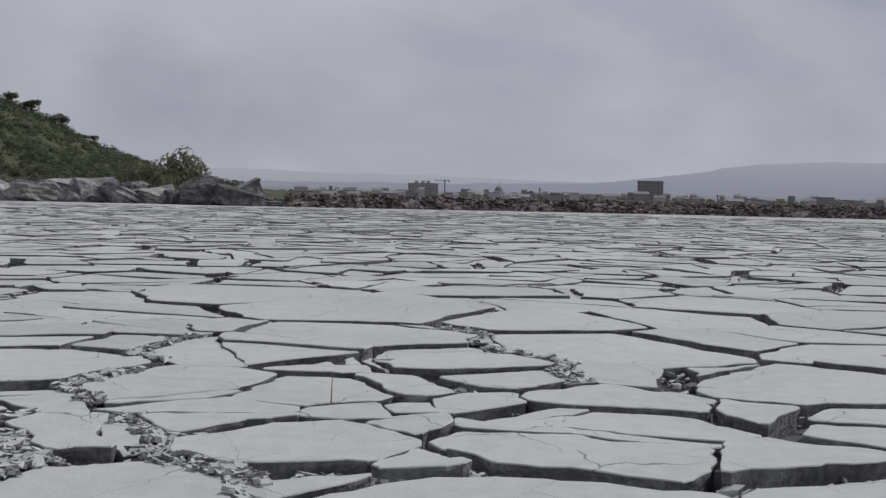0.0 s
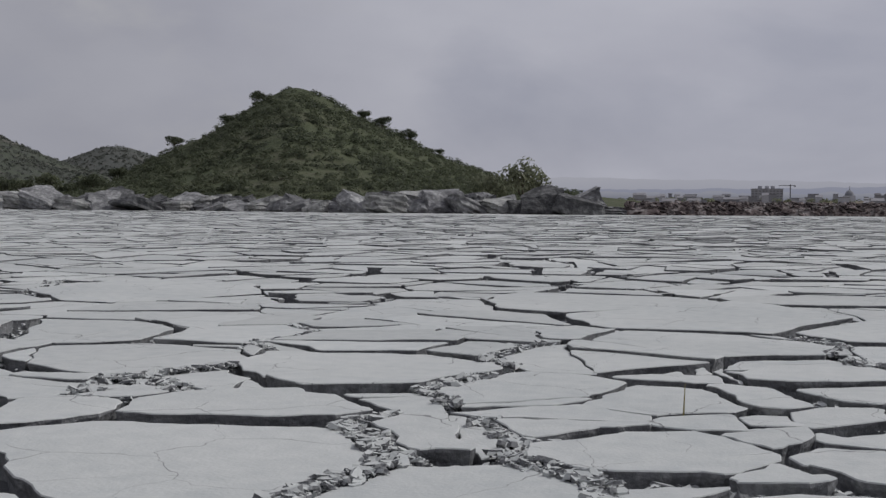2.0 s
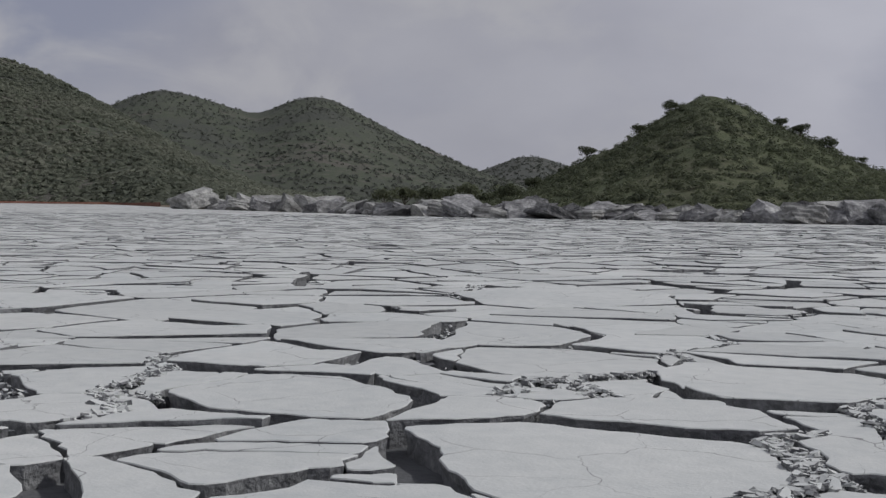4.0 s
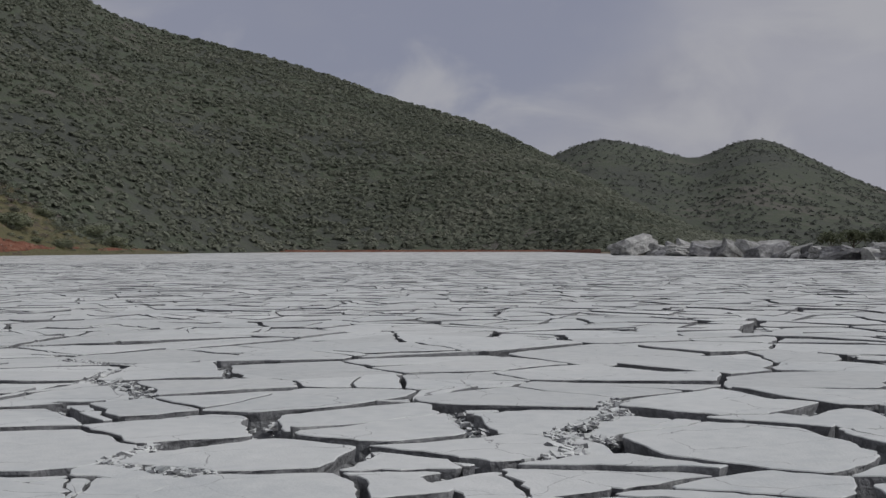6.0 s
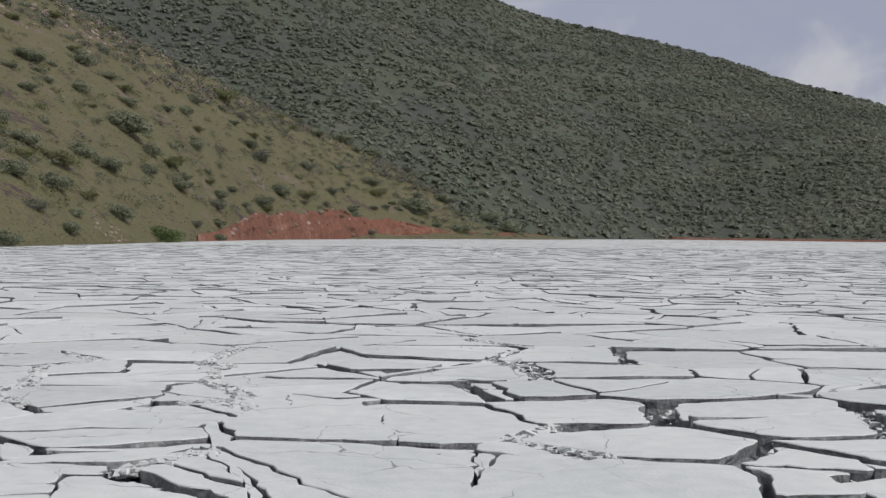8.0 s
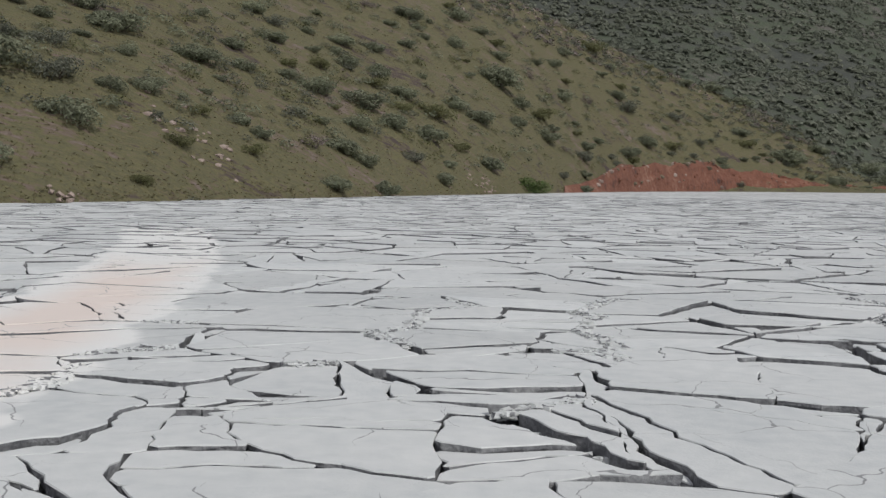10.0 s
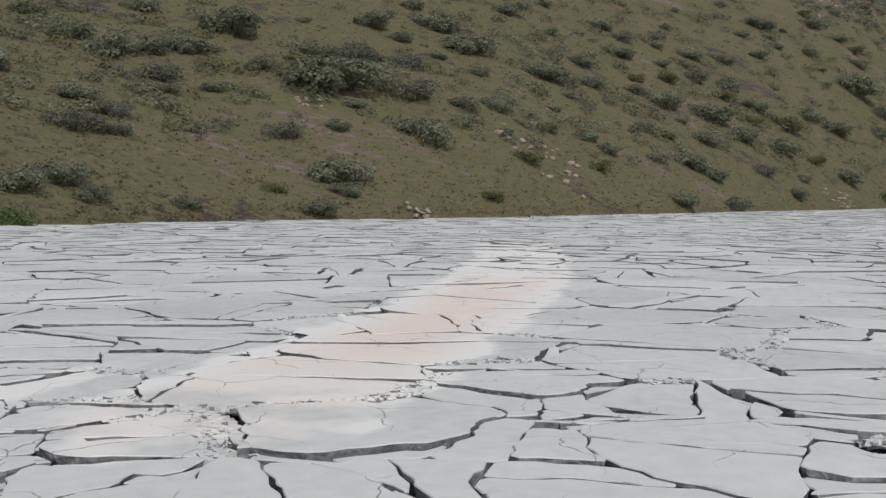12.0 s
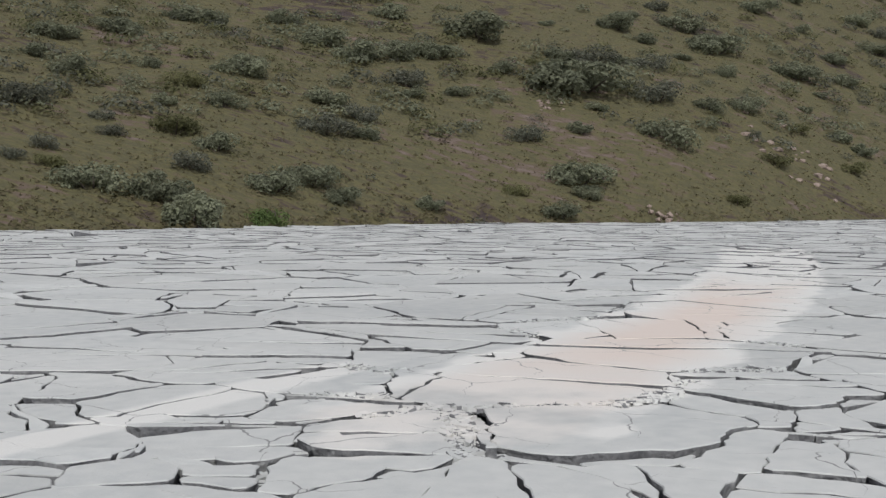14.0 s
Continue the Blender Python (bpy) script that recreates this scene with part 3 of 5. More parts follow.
cracks_hillside = [
    (-10.5, 4.3, 0.18), (-10.3, 4.8, 0.06), (-9.5, 5.3, 0.12), (-9.1, 5.5, 0.12), (-11.5, 5.5, 0.12), (-10.6, 5.4, 0.15), (-12, 5.5, 0.08), (-11.6, 6.3, 0.08), (-14.9, 7.2, 0.08), (-16.3, 7.7, 0.12),
    (-14, 8.5, 0.06), (-15, 6.5, 0.06), (-14.3, 5.6, 0.15), (-15.7, 5.9, 0.15), (-13, 4.2, 0.1), (-12.2, 4.4, 0.1), (-10.1, 2.3, 0.06), (-12.4, 3.5, 0.05), (-15.1, 3.3, 0.08), (-24.4, 5.3, 0.1),
    (-22.7, 7.2, 0.1), (-13, 7.8, 0.06), (-17.3, 6.1, 0.12), (-18.5, 8.8, 0.08), (-8.8, 4.3, 0.06),
]
cracks_red_cut = [
    (-10.8, -0.8, 0.1), (-10.9, -0.4, 0.1), (-9.9, -0.1, 0.12), (-10.3, -0.2, 0.1), (-12.7, -0.3, 0.08), (-14.2, -1.2, 0.05), (-8.6, 1, 0.18), (-24.9, -0.5, 0.06),
]
cracks_stain = [
    (-7.5, -3.3, 0.16), (-7.9, -3.9, 0.15), (-8.6, -4.6, 0.12), (-15.1, -7.2, 0.09), (-9.3, -1.8, 0.13), (-10.1, -2.6, 0.06), (-11.5, -2.5, 0.06), (-12, -4.2, 0.07), (-12.4, -5.1, 0.06), (-14, -2.3, 0.06),
]
cracks_slope = [
    (-7.3, -6.2, 0.1), (-8.9, -5, 0.12), (-6.9, -4.4, 0.06),
]
WIDE = cracks_ahead + cracks_ahead_beyond + cracks_ahead_left + cracks_far_hills + cracks_hillside + cracks_red_cut + cracks_stain + cracks_slope


def field(az):
    """How far out the plates are laid singly."""
    return 105.0 + 45.0 * max(0.0, min(1.0, (az - 24) / 4, (97 - az) / 4))


# long seams along which the crust has crumbled
seams_ahead = [[(-2.4, 6.5), (-3.2, 9.0), (-3.2, 10.9), (-3.2, 13.8), (-3.4, 15.6)], [(-5.5, 9.3), (-5.9, 11.3), (-6.2, 15.2)], [(-12.0, 17.3), (-14.9, 23.6)], [(-2.0, 9.3), (-1.6, 8.3), (-1.1, 7.2)],
               [(0.1, 19.3), (0.4, 16.0), (0.8, 14.7), (1.2, 12.8), (1.5, 11.8)], [(-6.3, 5.3), (-8.1, 7.1), (-9.4, 8.4), (-11.8, 11.9), (-14.1, 13.9)], [(-12.6, 18.0), (-14.8, 23.4), (-17.6, 31.2)]]
seams_aside = [[(-11.5, -1.1), (-13.7, -0.7), (-16.7, 0.1), (-21.4, 1.5), (-32.6, 3.7)], [(-9.0, 0.5), (-9.7, 0.8), (-12.0, 1.4), (-14.2, 1.9), (-18.3, 2.2)], [(-8.9, -4.2), (-9.8, -3.8), (-11.5, -3.1), (-14.4, -3.1), (-16.9, -3.0)],
               [(-9.1, -5.4), (-8.4, -4.3), (-7.5, -3.6)], [(-10.5, -6.2), (-12.9, -6.3), (-16.6, -6.3), (-22.4, -6.9), (-29.1, -7.8)], [(-36.4, 8.7), (-27.2, 7.6), (-18.4, 6.2), (-13.7, 5.5)], [(-10.3, 3.9), (-9.2, 3.8)]]
seam_lines = [(s[k], s[k + 1]) for s in seams_ahead + seams_aside for k in range(len(s) - 1)]


def in_view(az, margin=5):
    return -22 - margin < az < 138 + margin


def plate_seeds():
    """Centre and reach of every plate: the large ones of the plan, and smaller ones between them."""
    rng = random.Random(4)
    seeds = list(PLANNED)
    cells = {}

    def free(x, y, gap):
        cx, cy = int(x // 4), int(y // 4)
        for i in range(cx - 1, cx + 2):
            for j in range(cy - 1, cy + 2):
                for (a, b, reach) in cells.get((i, j), ()):
                    if (a - x) ** 2 + (b - y) ** 2 < (gap + reach) ** 2:
                        return False
        return True

    def put(q):
        cells.setdefault((int(q[0] // 4), int(q[1] // 4)), []).append(q)

    for q in seeds:
        put(q)
    for _ in range(190000):
        r = 150.0 * math.sqrt(rng.random())
        az = rng.uniform(-32, 148) if r > 9 else rng.uniform(-180, 180)
        p = heading(az, r)
        if r > min(shore(az)[0] + 1, field(az)):
            continue
        reach = rng.choice((0.7, 1.2, 1.6, 1.9))
        if free(p.x, p.y, reach * 0.8):
            q = (p.x, p.y, reach)
            put(q)
            seeds.append(q)
    return seeds


def clip(poly, nx, ny, d):
    """Keeps of poly what has n.p <= d."""
    out, n = [], len(poly)
    side = [nx * q[0] + ny * q[1] - d for q in poly]
    for i in range(n):
        a, b, sa, sb = poly[i], poly[(i + 1) % n], side[i], side[(i + 1) % n]
        if sa <= 0:
            out.append(a)
        if (sa < 0 < sb) or (sb < 0 < sa):
            t = sa / (sa - sb)
            out.append((a[0] + (b[0] - a[0]) * t, a[1] + (b[1] - a[1]) * t))
    return out


def opened(x, y):
    """The crust has dried and opened more ahead than on the side of the near slope."""
    az = math.degrees(math.atan2(-x, y))
    aside = max(0.0, min(1.0, (az - 18) / 50))
    return (1.08 - 0.66 * aside) * (1 - (0.2 + 0.4 * aside) * max(0.0, min(1.0, (math.hypot(x, y) - 25) / 45)))


def heaved(x, y):
    """How unevenly the plates lie: more so far out ahead, where the pond dried first."""
    az = math.degrees(math.atan2(-x, y))
    far = max(0.0, min(1.0, (math.hypot(x, y) - 20) / 20))
    aside = max(0.0, min(1.0, (az - 50) / 35))
    return 1.0 - 0.2 * aside + far * (0.0 - 0.45 * max(0.0, min(1.0, (az - 12) / 20)) + 0.2 * aside)


SEAM_HALF = 0.08   # half the width of a crumbled seam


def gaping_pairs():
    """Which neighbours among the planned plates have drawn far apart: those on either side of a gaping place or of a crumbled seam."""
    px, py, pr = (np.array([q[k] for q in PLANNED]) for k in range(3))
    pairs, broken = {}, set()

    def note(x, y, half):
        i, j = sorted(int(k) for k in np.argsort((px - x) ** 2 + (py - y) ** 2 - pr * pr)[:2])
        pairs[i, j] = max(half, pairs.get((i, j), 0.0))
        return i, j

    for x, y, half in WIDE:
        # the crust on the side of the near slope has drawn apart less
        note(x, y, min(0.165, half) * (1 - 0.45 * max(0.0, min(1.0, (math.degrees(math.atan2(-x, y)) - 68) / 22))))
    for (ax, ay), (bx, by) in seam_lines:
        n = int(math.hypot(bx - ax, by - ay) / 0.3) + 1
        for k in range(n + 1):
            x, y = ax + (bx - ax) * k / n, ay + (by - ay) * k / n
            if math.hypot(x, y) < 23:
                broken.add(note(x, y, SEAM_HALF))
    return pairs, broken


gaping, crumbled = gaping_pairs()
gaping_most = {k: v for k, v in gaping.items() if v != SEAM_HALF}


def by_seam(x, y, reach=0.4):
    """Whether a place lies on one of the crumbled seams."""
    for (ax, ay), (bx, by) in seam_lines:
        dx, dy = bx - ax, by - ay
        k = max(0.0, min(1.0, ((x - ax) * dx + (y - ay) * dy) / (dx * dx + dy * dy)))
        if (ax + dx * k - x) ** 2 + (ay + dy * k - y) ** 2 < reach * reach:
            return True
    return False


def edge_between(i, j):
    """The stretch along which two planned plates face each other: its ends, or None."""
    (x, y, a), (ox, oy, b) = PLANNED[i], PLANNED[j]
    d = math.hypot(ox - x, oy - y)
    ux, uy = (ox - x) / d, (oy - y) / d
    share = 0.5 * d + 0.5 * (a * a - b * b) / d
    mx, my, lo, hi = x + ux * share, y + uy * share, -4.0, 4.0
    for k, (cx, cy, c) in enumerate(PLANNED):
        if k in (i, j) or abs(cx - mx) > 6 or abs(cy - my) > 6:
            continue
        # nearer to the plate than to a third one, s along the line
        base = (mx - cx) ** 2 + (my - cy) ** 2 - c * c - (mx - x) ** 2 - (my - y) ** 2 + a * a
        slope = 2 * (-uy * (x - cx) + ux * (y - cy))
        if abs(slope) < 1e-6:
            if base < 0:
                return None
        elif slope > 0:
            lo = max(lo, -base / slope)
        else:
            hi = min(hi, -base / slope)
    return ((mx - uy * lo, my + ux * lo), (mx - uy * hi, my + ux * hi)) if hi - lo > 0.15 else None


def settle_seams():
    """Leaves out the pairs of plates that a seam only touches: their crack stays narrow."""
    for pair in sorted(crumbled):
        ends = edge_between(*pair)
        steps = [k / 12 for k in range(13)]
        along = sum(by_seam(ends[0][0] + (ends[1][0] - ends[0][0]) * k, ends[0][1] + (ends[1][1] - ends[0][1]) * k) for k in steps) / 13 if ends else 0
        if along < 0.6:
            crumbled.discard(pair)
            if pair not in gaping_most:
                gaping.pop(pair)


settle_seams()


def crack_width(i, j, x, y):
    """Half the width of the crack between two plates: a few wide ones, many of a hand, and hairlines."""
    rng = random.Random(min(i, j) * 7919 + max(i, j) * 104729)
    wide = opened(x, y)
    if min(i, j) < len(PLANNED):
        aside = max(0.0, min(1.0, (math.degrees(math.atan2(-x, y)) - 45) / 35))
        return gaping.get((min(i, j), max(i, j))) or 0.006 - 0.002 * aside + (0.045 - 0.027 * aside) * rng.random() ** 1.5
    u = rng.random() - 0.5 * bumps(x, y, 0.09, 44.0)
    if u < 0.22:
        return 0.008 + 0.02 * rng.random()
    return wide * (0.025 + 0.05 * rng.random() if u < 0.5 else 0.09 + 0.10 * rng.random())


def warp(x, y):
    return (x + 0.10 * bumps(x, y, 0.5, 1.3) + 0.10 * bumps(x, y, 1.7, 4.1) + 0.06 * bumps(x, y, 5.0, 8.2) + 0.03 * bumps(x, y, 13.0, 3.3),
            y + 0.10 * bumps(x, y, 0.5, 12.7) + 0.10 * bumps(x, y, 1.7, 15.9) + 0.06 * bumps(x, y, 5.0, 19.3) + 0.03 * bumps(x, y, 13.0, 6.6))


def plate_outline(poly, step, seed=0.0):
    """The warped outline of a plate, with a point every step metres or so."""
    pts, n = [], len(poly)
    for i in range(n):
        (ax, ay), (bx, by) = poly[i][:2], poly[(i + 1) % n][:2]
        length = math.hypot(bx - ax, by - ay)
        k = max(1, int(length / step + 0.5))
        for q in range(k):
            pts.append(warp(ax + (bx - ax) * q / k, ay + (by - ay) * q / k))
    # the gap opens and closes along an edge
    cx, cy = sum(p[0] for p in pts) / len(pts), sum(p[1] for p in pts) / len(pts)
    worn = []
    for x, y in pts:
        d = math.hypot(x - cx, y - cy) + 1e-6
        k = 1 - min(0.3, (0.005 + 0.125 * min(1.0, opened(x, y)) ** 2) * max(0.0, bumps(x, y, 1.1, seed) - 0.05) / d)
        worn.append((cx + (x - cx) * k, cy + (y - cy) * k))
    return worn


def round_corners(poly, cut=0.05):
    out, n = [], len(poly)
    for i in range(n):
        p, q, s = poly[i - 1], poly[i], poly[(i + 1) % n]
        la, lb = math.hypot(p[0] - q[0], p[1] - q[1]), math.hypot(s[0] - q[0], s[1] - q[1])
        if min(la, lb) < 2.5 * cut:
            out.append(q[:2])
            continue
        out.append((q[0] + (p[0] - q[0]) * cut / la, q[1] + (p[1] - q[1]) * cut / la))
        out.append((q[0] + (s[0] - q[0]) * cut / lb, q[1] + (s[1] - q[1]) * cut / lb))
    return out


def area(poly):
    return 0.5 * sum(poly[i - 1][0] * poly[i][1] - poly[i][0] * poly[i - 1][1] for i in range(len(poly)))


def plate_mesh(pts, rng, thick=0.24, bevel=True, rough=1.0):
    """Vertices, faces and slots of one plate: crust on top, a worn edge, and crumbly sides."""
    cx, cy = sum(p[0] for p in pts) / len(pts), sum(p[1] for p in pts) / len(pts)
    size = math.sqrt(max(0.01, abs(area(pts))))
    lift, tx, ty = rng.uniform(-0.035, 0.022) * rough, rng.gauss(0, 0.009), rng.gauss(0, 0.009)
    if size < 0.55:
        # small pieces have sunk and tipped
        lift, tx, ty = rng.uniform(-0.05, 0.008) * rough, rng.gauss(0, 0.045), rng.gauss(0, 0.045)
    n, verts, faces, slots = len(pts), [], [], []
    top = lambda x, y: lift + tx * (x - cx) + ty * (y - cy)

    def ring(shrink, drop, jit=0.0):
        for x, y in pts:
            d = math.hypot(x - cx, y - cy) + 1e-6
            k = max(0.7, 1 - (shrink + jit * rng.uniform(-1, 1)) / d)
            px, py = cx + (x - cx) * k, cy + (y - cy) * k
            verts.append((px, py, (top(px, py) if drop < 0.2 else 0) - drop))

    if bevel:
        ring(0.008, 0.0)
        ring(0.0, 0.009)
        ring(0.005, 0.034, 0.008)
        ring(min(0.026, 0.1 * size), 0.11, 0.02)
    else:
        ring(0.0, 0.0)
    ring(min(0.02, 0.1 * size) if bevel else 0.0, thick)
    faces.append(tuple(range(n)))
    slots.append(0)
    for k in range(len(verts) // n - 1):
        for i in range(n):
            j = (i + 1) % n
            faces.append((k * n + j, k * n + i, (k + 1) * n + i, (k + 1) * n + j))
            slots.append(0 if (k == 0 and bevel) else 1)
    return verts, faces, slots


def build_mud():
    seeds = plate_seeds()
    grid = {}
    for i, (x, y, reach) in enumerate(seeds):
        grid.setdefault((int(x // 3), int(y // 3)), []).append(i)
    plates, wide = [], []
    for i, (x, y, reach) in enumerate(seeds):
        near = []
        cx, cy = int(x // 3), int(y // 3)
        for a in range(cx - 2, cx + 3):
            for b in range(cy - 2, cy + 3):
                near += [j for j in grid.get((a, b), ()) if j != i]
        near.sort(key=lambda j: (seeds[j][0] - x) ** 2 + (seeds[j][1] - y) ** 2)
        for tight in (1.0, 0.45, 0.12):
            # small pieces between wide cracks fill more of their place
            poly = [(x - 5, y - 5), (x + 5, y - 5), (x + 5, y + 5), (x - 5, y + 5)]
            whole = list(poly)
            for j in near[:40]:
                ox, oy, other = seeds[j]
                nx, ny = ox - x, oy - y
                d = math.hypot(nx, ny)
                if d > 8:
                    break
                nx, ny = nx / d, ny / d
                w = crack_width(i, j, (x + ox) / 2, (y + oy) / 2)
                share = 0.5 + 0.5 * (reach * reach - other * other) / (d * d)
                if max(i, j) >= len(PLANNED):
                    share = min(0.85, max(0.15, share))
                e = nx * (x + (ox - x) * share) + ny * (y + (oy - y) * share)
                whole = clip(whole, nx, ny, e)
                poly = clip(poly, nx, ny, e - w * tight)
                if len(poly) < 3:
                    break
                if tight == 1.0 and i < j and w > 0.07 and d < 4.5 and max(i, j) >= len(PLANNED):
                    wide.append((x + (ox - x) * share, y + (oy - y) * share, -ny, nx, d, w))
            if len(poly) > 2 and area(poly) > 0.5 * area(whole):
                break
        if len(poly) < 3 or area(poly) < 0.03:
            continue
        plates.append((math.hypot(x, y), poly, i))
    plates.sort(key=lambda q: q[0])
    # plates have split once more: hairlines across, and thin slabs broken off along an edge
    split = []
    for r, poly, i in plates:
        rng = random.Random(i + 77)
        pieces = [poly]
        while i >= len(PLANNED):
            # the ground between the large plates broke again and again, across its length
            big = max(pieces, key=area)
            if area(big) < rng.uniform(1.7, 3.6):
                break
            cx, cy = sum(q[0] for q in big) / len(big), sum(q[1] for q in big) / len(big)
            fx, fy = max(big, key=lambda q: (q[0] - cx) ** 2 + (q[1] - cy) ** 2)
            ang, half = math.atan2(fy - cy, fx - cx) + rng.gauss(0, 0.35), crack_width(i, len(pieces), cx, cy)
            nx, ny = math.cos(ang), math.sin(ang)
            d = nx * cx + ny * cy + rng.gauss(0, 0.25)
            halves = [clip(big, nx, ny, d - half), clip(big, -nx, -ny, -d - half)]
            if any(len(q) < 3 or area(q) < 0.05 for q in halves):
                break
            if half > 0.07:
                wide.append((cx, cy, -ny, nx, 1.6, half))
            pieces.remove(big)
            pieces += halves
        if r < 60:
            for _ in range(rng.choice((0, 1, 1, 2, 3) if poly[0][1] > -0.35 * poly[0][0] else (3, 4, 5, 6)) if i < len(PLANNED) else rng.choice((1, 2, 3, 4))):
                big = max(pieces, key=area)
                if area(big) < 0.5:
                    break
                k = rng.randrange(len(big))
                (ax, ay), (bx, by) = big[k], big[(k + 1) % len(big)]
                length = math.hypot(bx - ax, by - ay)
                if length < 0.3:
                    continue
                u = rng.random()
                if u < 0.36:
                    # a slab along this edge, wider at one end
                    ang, inset, gap = math.atan2(by - ay, bx - ax) + rng.gauss(0, 0.16), rng.uniform(0.06, 0.32), rng.choice((0.008, 0.015, 0.03))
                    nx, ny = math.sin(ang), -math.cos(ang)
                    d = nx * (ax + bx) / 2 + ny * (ay + by) / 2 - inset
                elif u < 0.60:
                    # a corner broken off
                    px, py = big[k - 1]
                    lp = math.hypot(px - ax, py - ay)
                    if lp < 0.2:
                        continue
                    c1, c2 = min(0.8, 0.7 * length) * rng.uniform(0.3, 1), min(0.8, 0.7 * lp) * rng.uniform(0.3, 1)
                    qx, qy = ax + (bx - ax) / length * c1, ay + (by - ay) / length * c1
                    wx, wy = ax + (px - ax) / lp * c2, ay + (py - ay) / lp * c2
                    gap, k2 = rng.choice((0.008, 0.014, 0.03)), math.hypot(wx - qx, wy - qy) + 1e-6
                    nx, ny = (wy - qy) / k2, -(wx - qx) / k2
                    d = nx * qx + ny * qy
                else:
                    cx, cy = sum(q[0] for q in big) / len(big), sum(q[1] for q in big) / len(big)
                    ang, gap = math.atan2(cy, cx) + rng.gauss(0, 0.3) if rng.random() < 0.6 else rng.uniform(0, math.pi), rng.choice((0.003, 0.006, 0.012, 0.025))
                    nx, ny = math.cos(ang), math.sin(ang)
                    d = nx * cx + ny * cy + rng.uniform(-0.3, 0.3)
                halves = [clip(big, nx, ny, d - gap), clip(big, -nx, -ny, -d - gap)]
                halves = [q for q in halves if len(q) > 2 and area(q) > 0.006]
                if len(halves) == 2:
                    pieces.remove(big)
                    pieces += halves
            # edge pieces crumble once more, across their length
            for q in list(pieces):
                if r < 35 and 0.03 < area(q) < 0.35 and rng.random() < 0.4:
                    cx, cy = sum(p[0] for p in q) / len(q), sum(p[1] for p in q) / len(q)
                    fx, fy = max(q, key=lambda p: (p[0] - cx) ** 2 + (p[1] - cy) ** 2)
                    ang, gap = math.atan2(fy - cy, fx - cx) + rng.gauss(0, 0.4), rng.choice((0.006, 0.015, 0.03))
                    nx, ny = math.cos(ang), math.sin(ang)
                    d = nx * cx + ny * cy + rng.gauss(0, 0.08)
                    halves = [h for h in (clip(q, nx, ny, d - gap), clip(q, -nx, -ny, -d - gap)) if len(h) > 2 and area(h) > 0.004]
                    if len(halves) == 2:
                        pieces.remove(q)
                        pieces += halves
        split += [(r, q, i) for q in pieces]
    return split, wide


flat = tagged(new("mud_flat"), "dried tailings pond of pale grey mud cracked into large plates", "mud flat", kind="structure")


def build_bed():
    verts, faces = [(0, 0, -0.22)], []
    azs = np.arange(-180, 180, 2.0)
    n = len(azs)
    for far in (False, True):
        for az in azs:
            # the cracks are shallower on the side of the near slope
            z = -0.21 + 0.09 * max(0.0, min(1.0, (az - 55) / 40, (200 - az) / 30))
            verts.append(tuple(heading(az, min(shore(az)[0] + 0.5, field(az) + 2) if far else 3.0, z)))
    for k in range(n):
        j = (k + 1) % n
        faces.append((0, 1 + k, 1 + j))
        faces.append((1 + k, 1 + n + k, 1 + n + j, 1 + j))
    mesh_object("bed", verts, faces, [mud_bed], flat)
    # the far crust, where plates are too small to tell apart
    verts, faces = [], []
    azs = np.arange(-40, 156.1, 1.0)
    for az in azs:
        edge = max(shore(az)[0], field(az) + 0.2)
        for s in (0, 0.12, 0.3, 0.6, 1.0):
            r = field(az) - 0.5 + (edge - field(az) + 0.5) * s
            verts.append(tuple(heading(az, r, -0.012 if s < 1 else -0.03)))
    for i in range(len(azs) - 1):
        for j in range(4):
            a = i * 5 + j
            faces.append((a, a + 1, a + 6, a + 5)[::-1])
    mesh_object("far_crust", verts, faces, [mud_far], flat)


def far_mud():
    m = material("far_mud_crust", [(0.47, 0.485, 0.475), (0.55, 0.56, 0.545), (0.60, 0.605, 0.59)], 0.05, 0.6, 0.92, 0.0)

    def cracks(nt, old):
        geo = nt.nodes.new("ShaderNodeNewGeometry")
        v = nt.nodes.new("ShaderNodeTexVoronoi")
        v.feature = "DISTANCE_TO_EDGE"
        v.inputs["Scale"].default_value = 0.40
        nt.links.new(geo.outputs["Position"], v.inputs["Vector"])
        n = nt.nodes.new("ShaderNodeTexNoise")
        n.inputs["Scale"].default_value = 0.11
        nt.links.new(geo.outputs["Position"], n.inputs["Vector"])
        w = nt.nodes.new("ShaderNodeMapRange")
        w.inputs["From Min"].default_value, w.inputs["From Max"].default_value = 0.35, 0.65
        w.inputs["To Min"].default_value, w.inputs["To Max"].default_value = 0.01, 0.10
        nt.links.new(n.outputs["Fac"], w.inputs["Value"])
        less = nt.nodes.new("ShaderNodeMath")
        less.operation = "LESS_THAN"
        nt.links.new(v.outputs["Distance"], less.inputs[0])
        nt.links.new(w.outputs["Result"], less.inputs[1])
        mix = nt.nodes.new("ShaderNodeMix")
        mix.data_type = "RGBA"
        nt.links.new(less.outputs[0], mix.inputs["Factor"])
        nt.links.new(old, mix.inputs[6])
        mix.inputs[7].default_value = (0.24, 0.245, 0.25, 1)
        return mix.outputs[2]

    insert(m, cracks)
    return m


mud_far = far_mud()
build_bed()
plates, wide_cracks = build_mud()


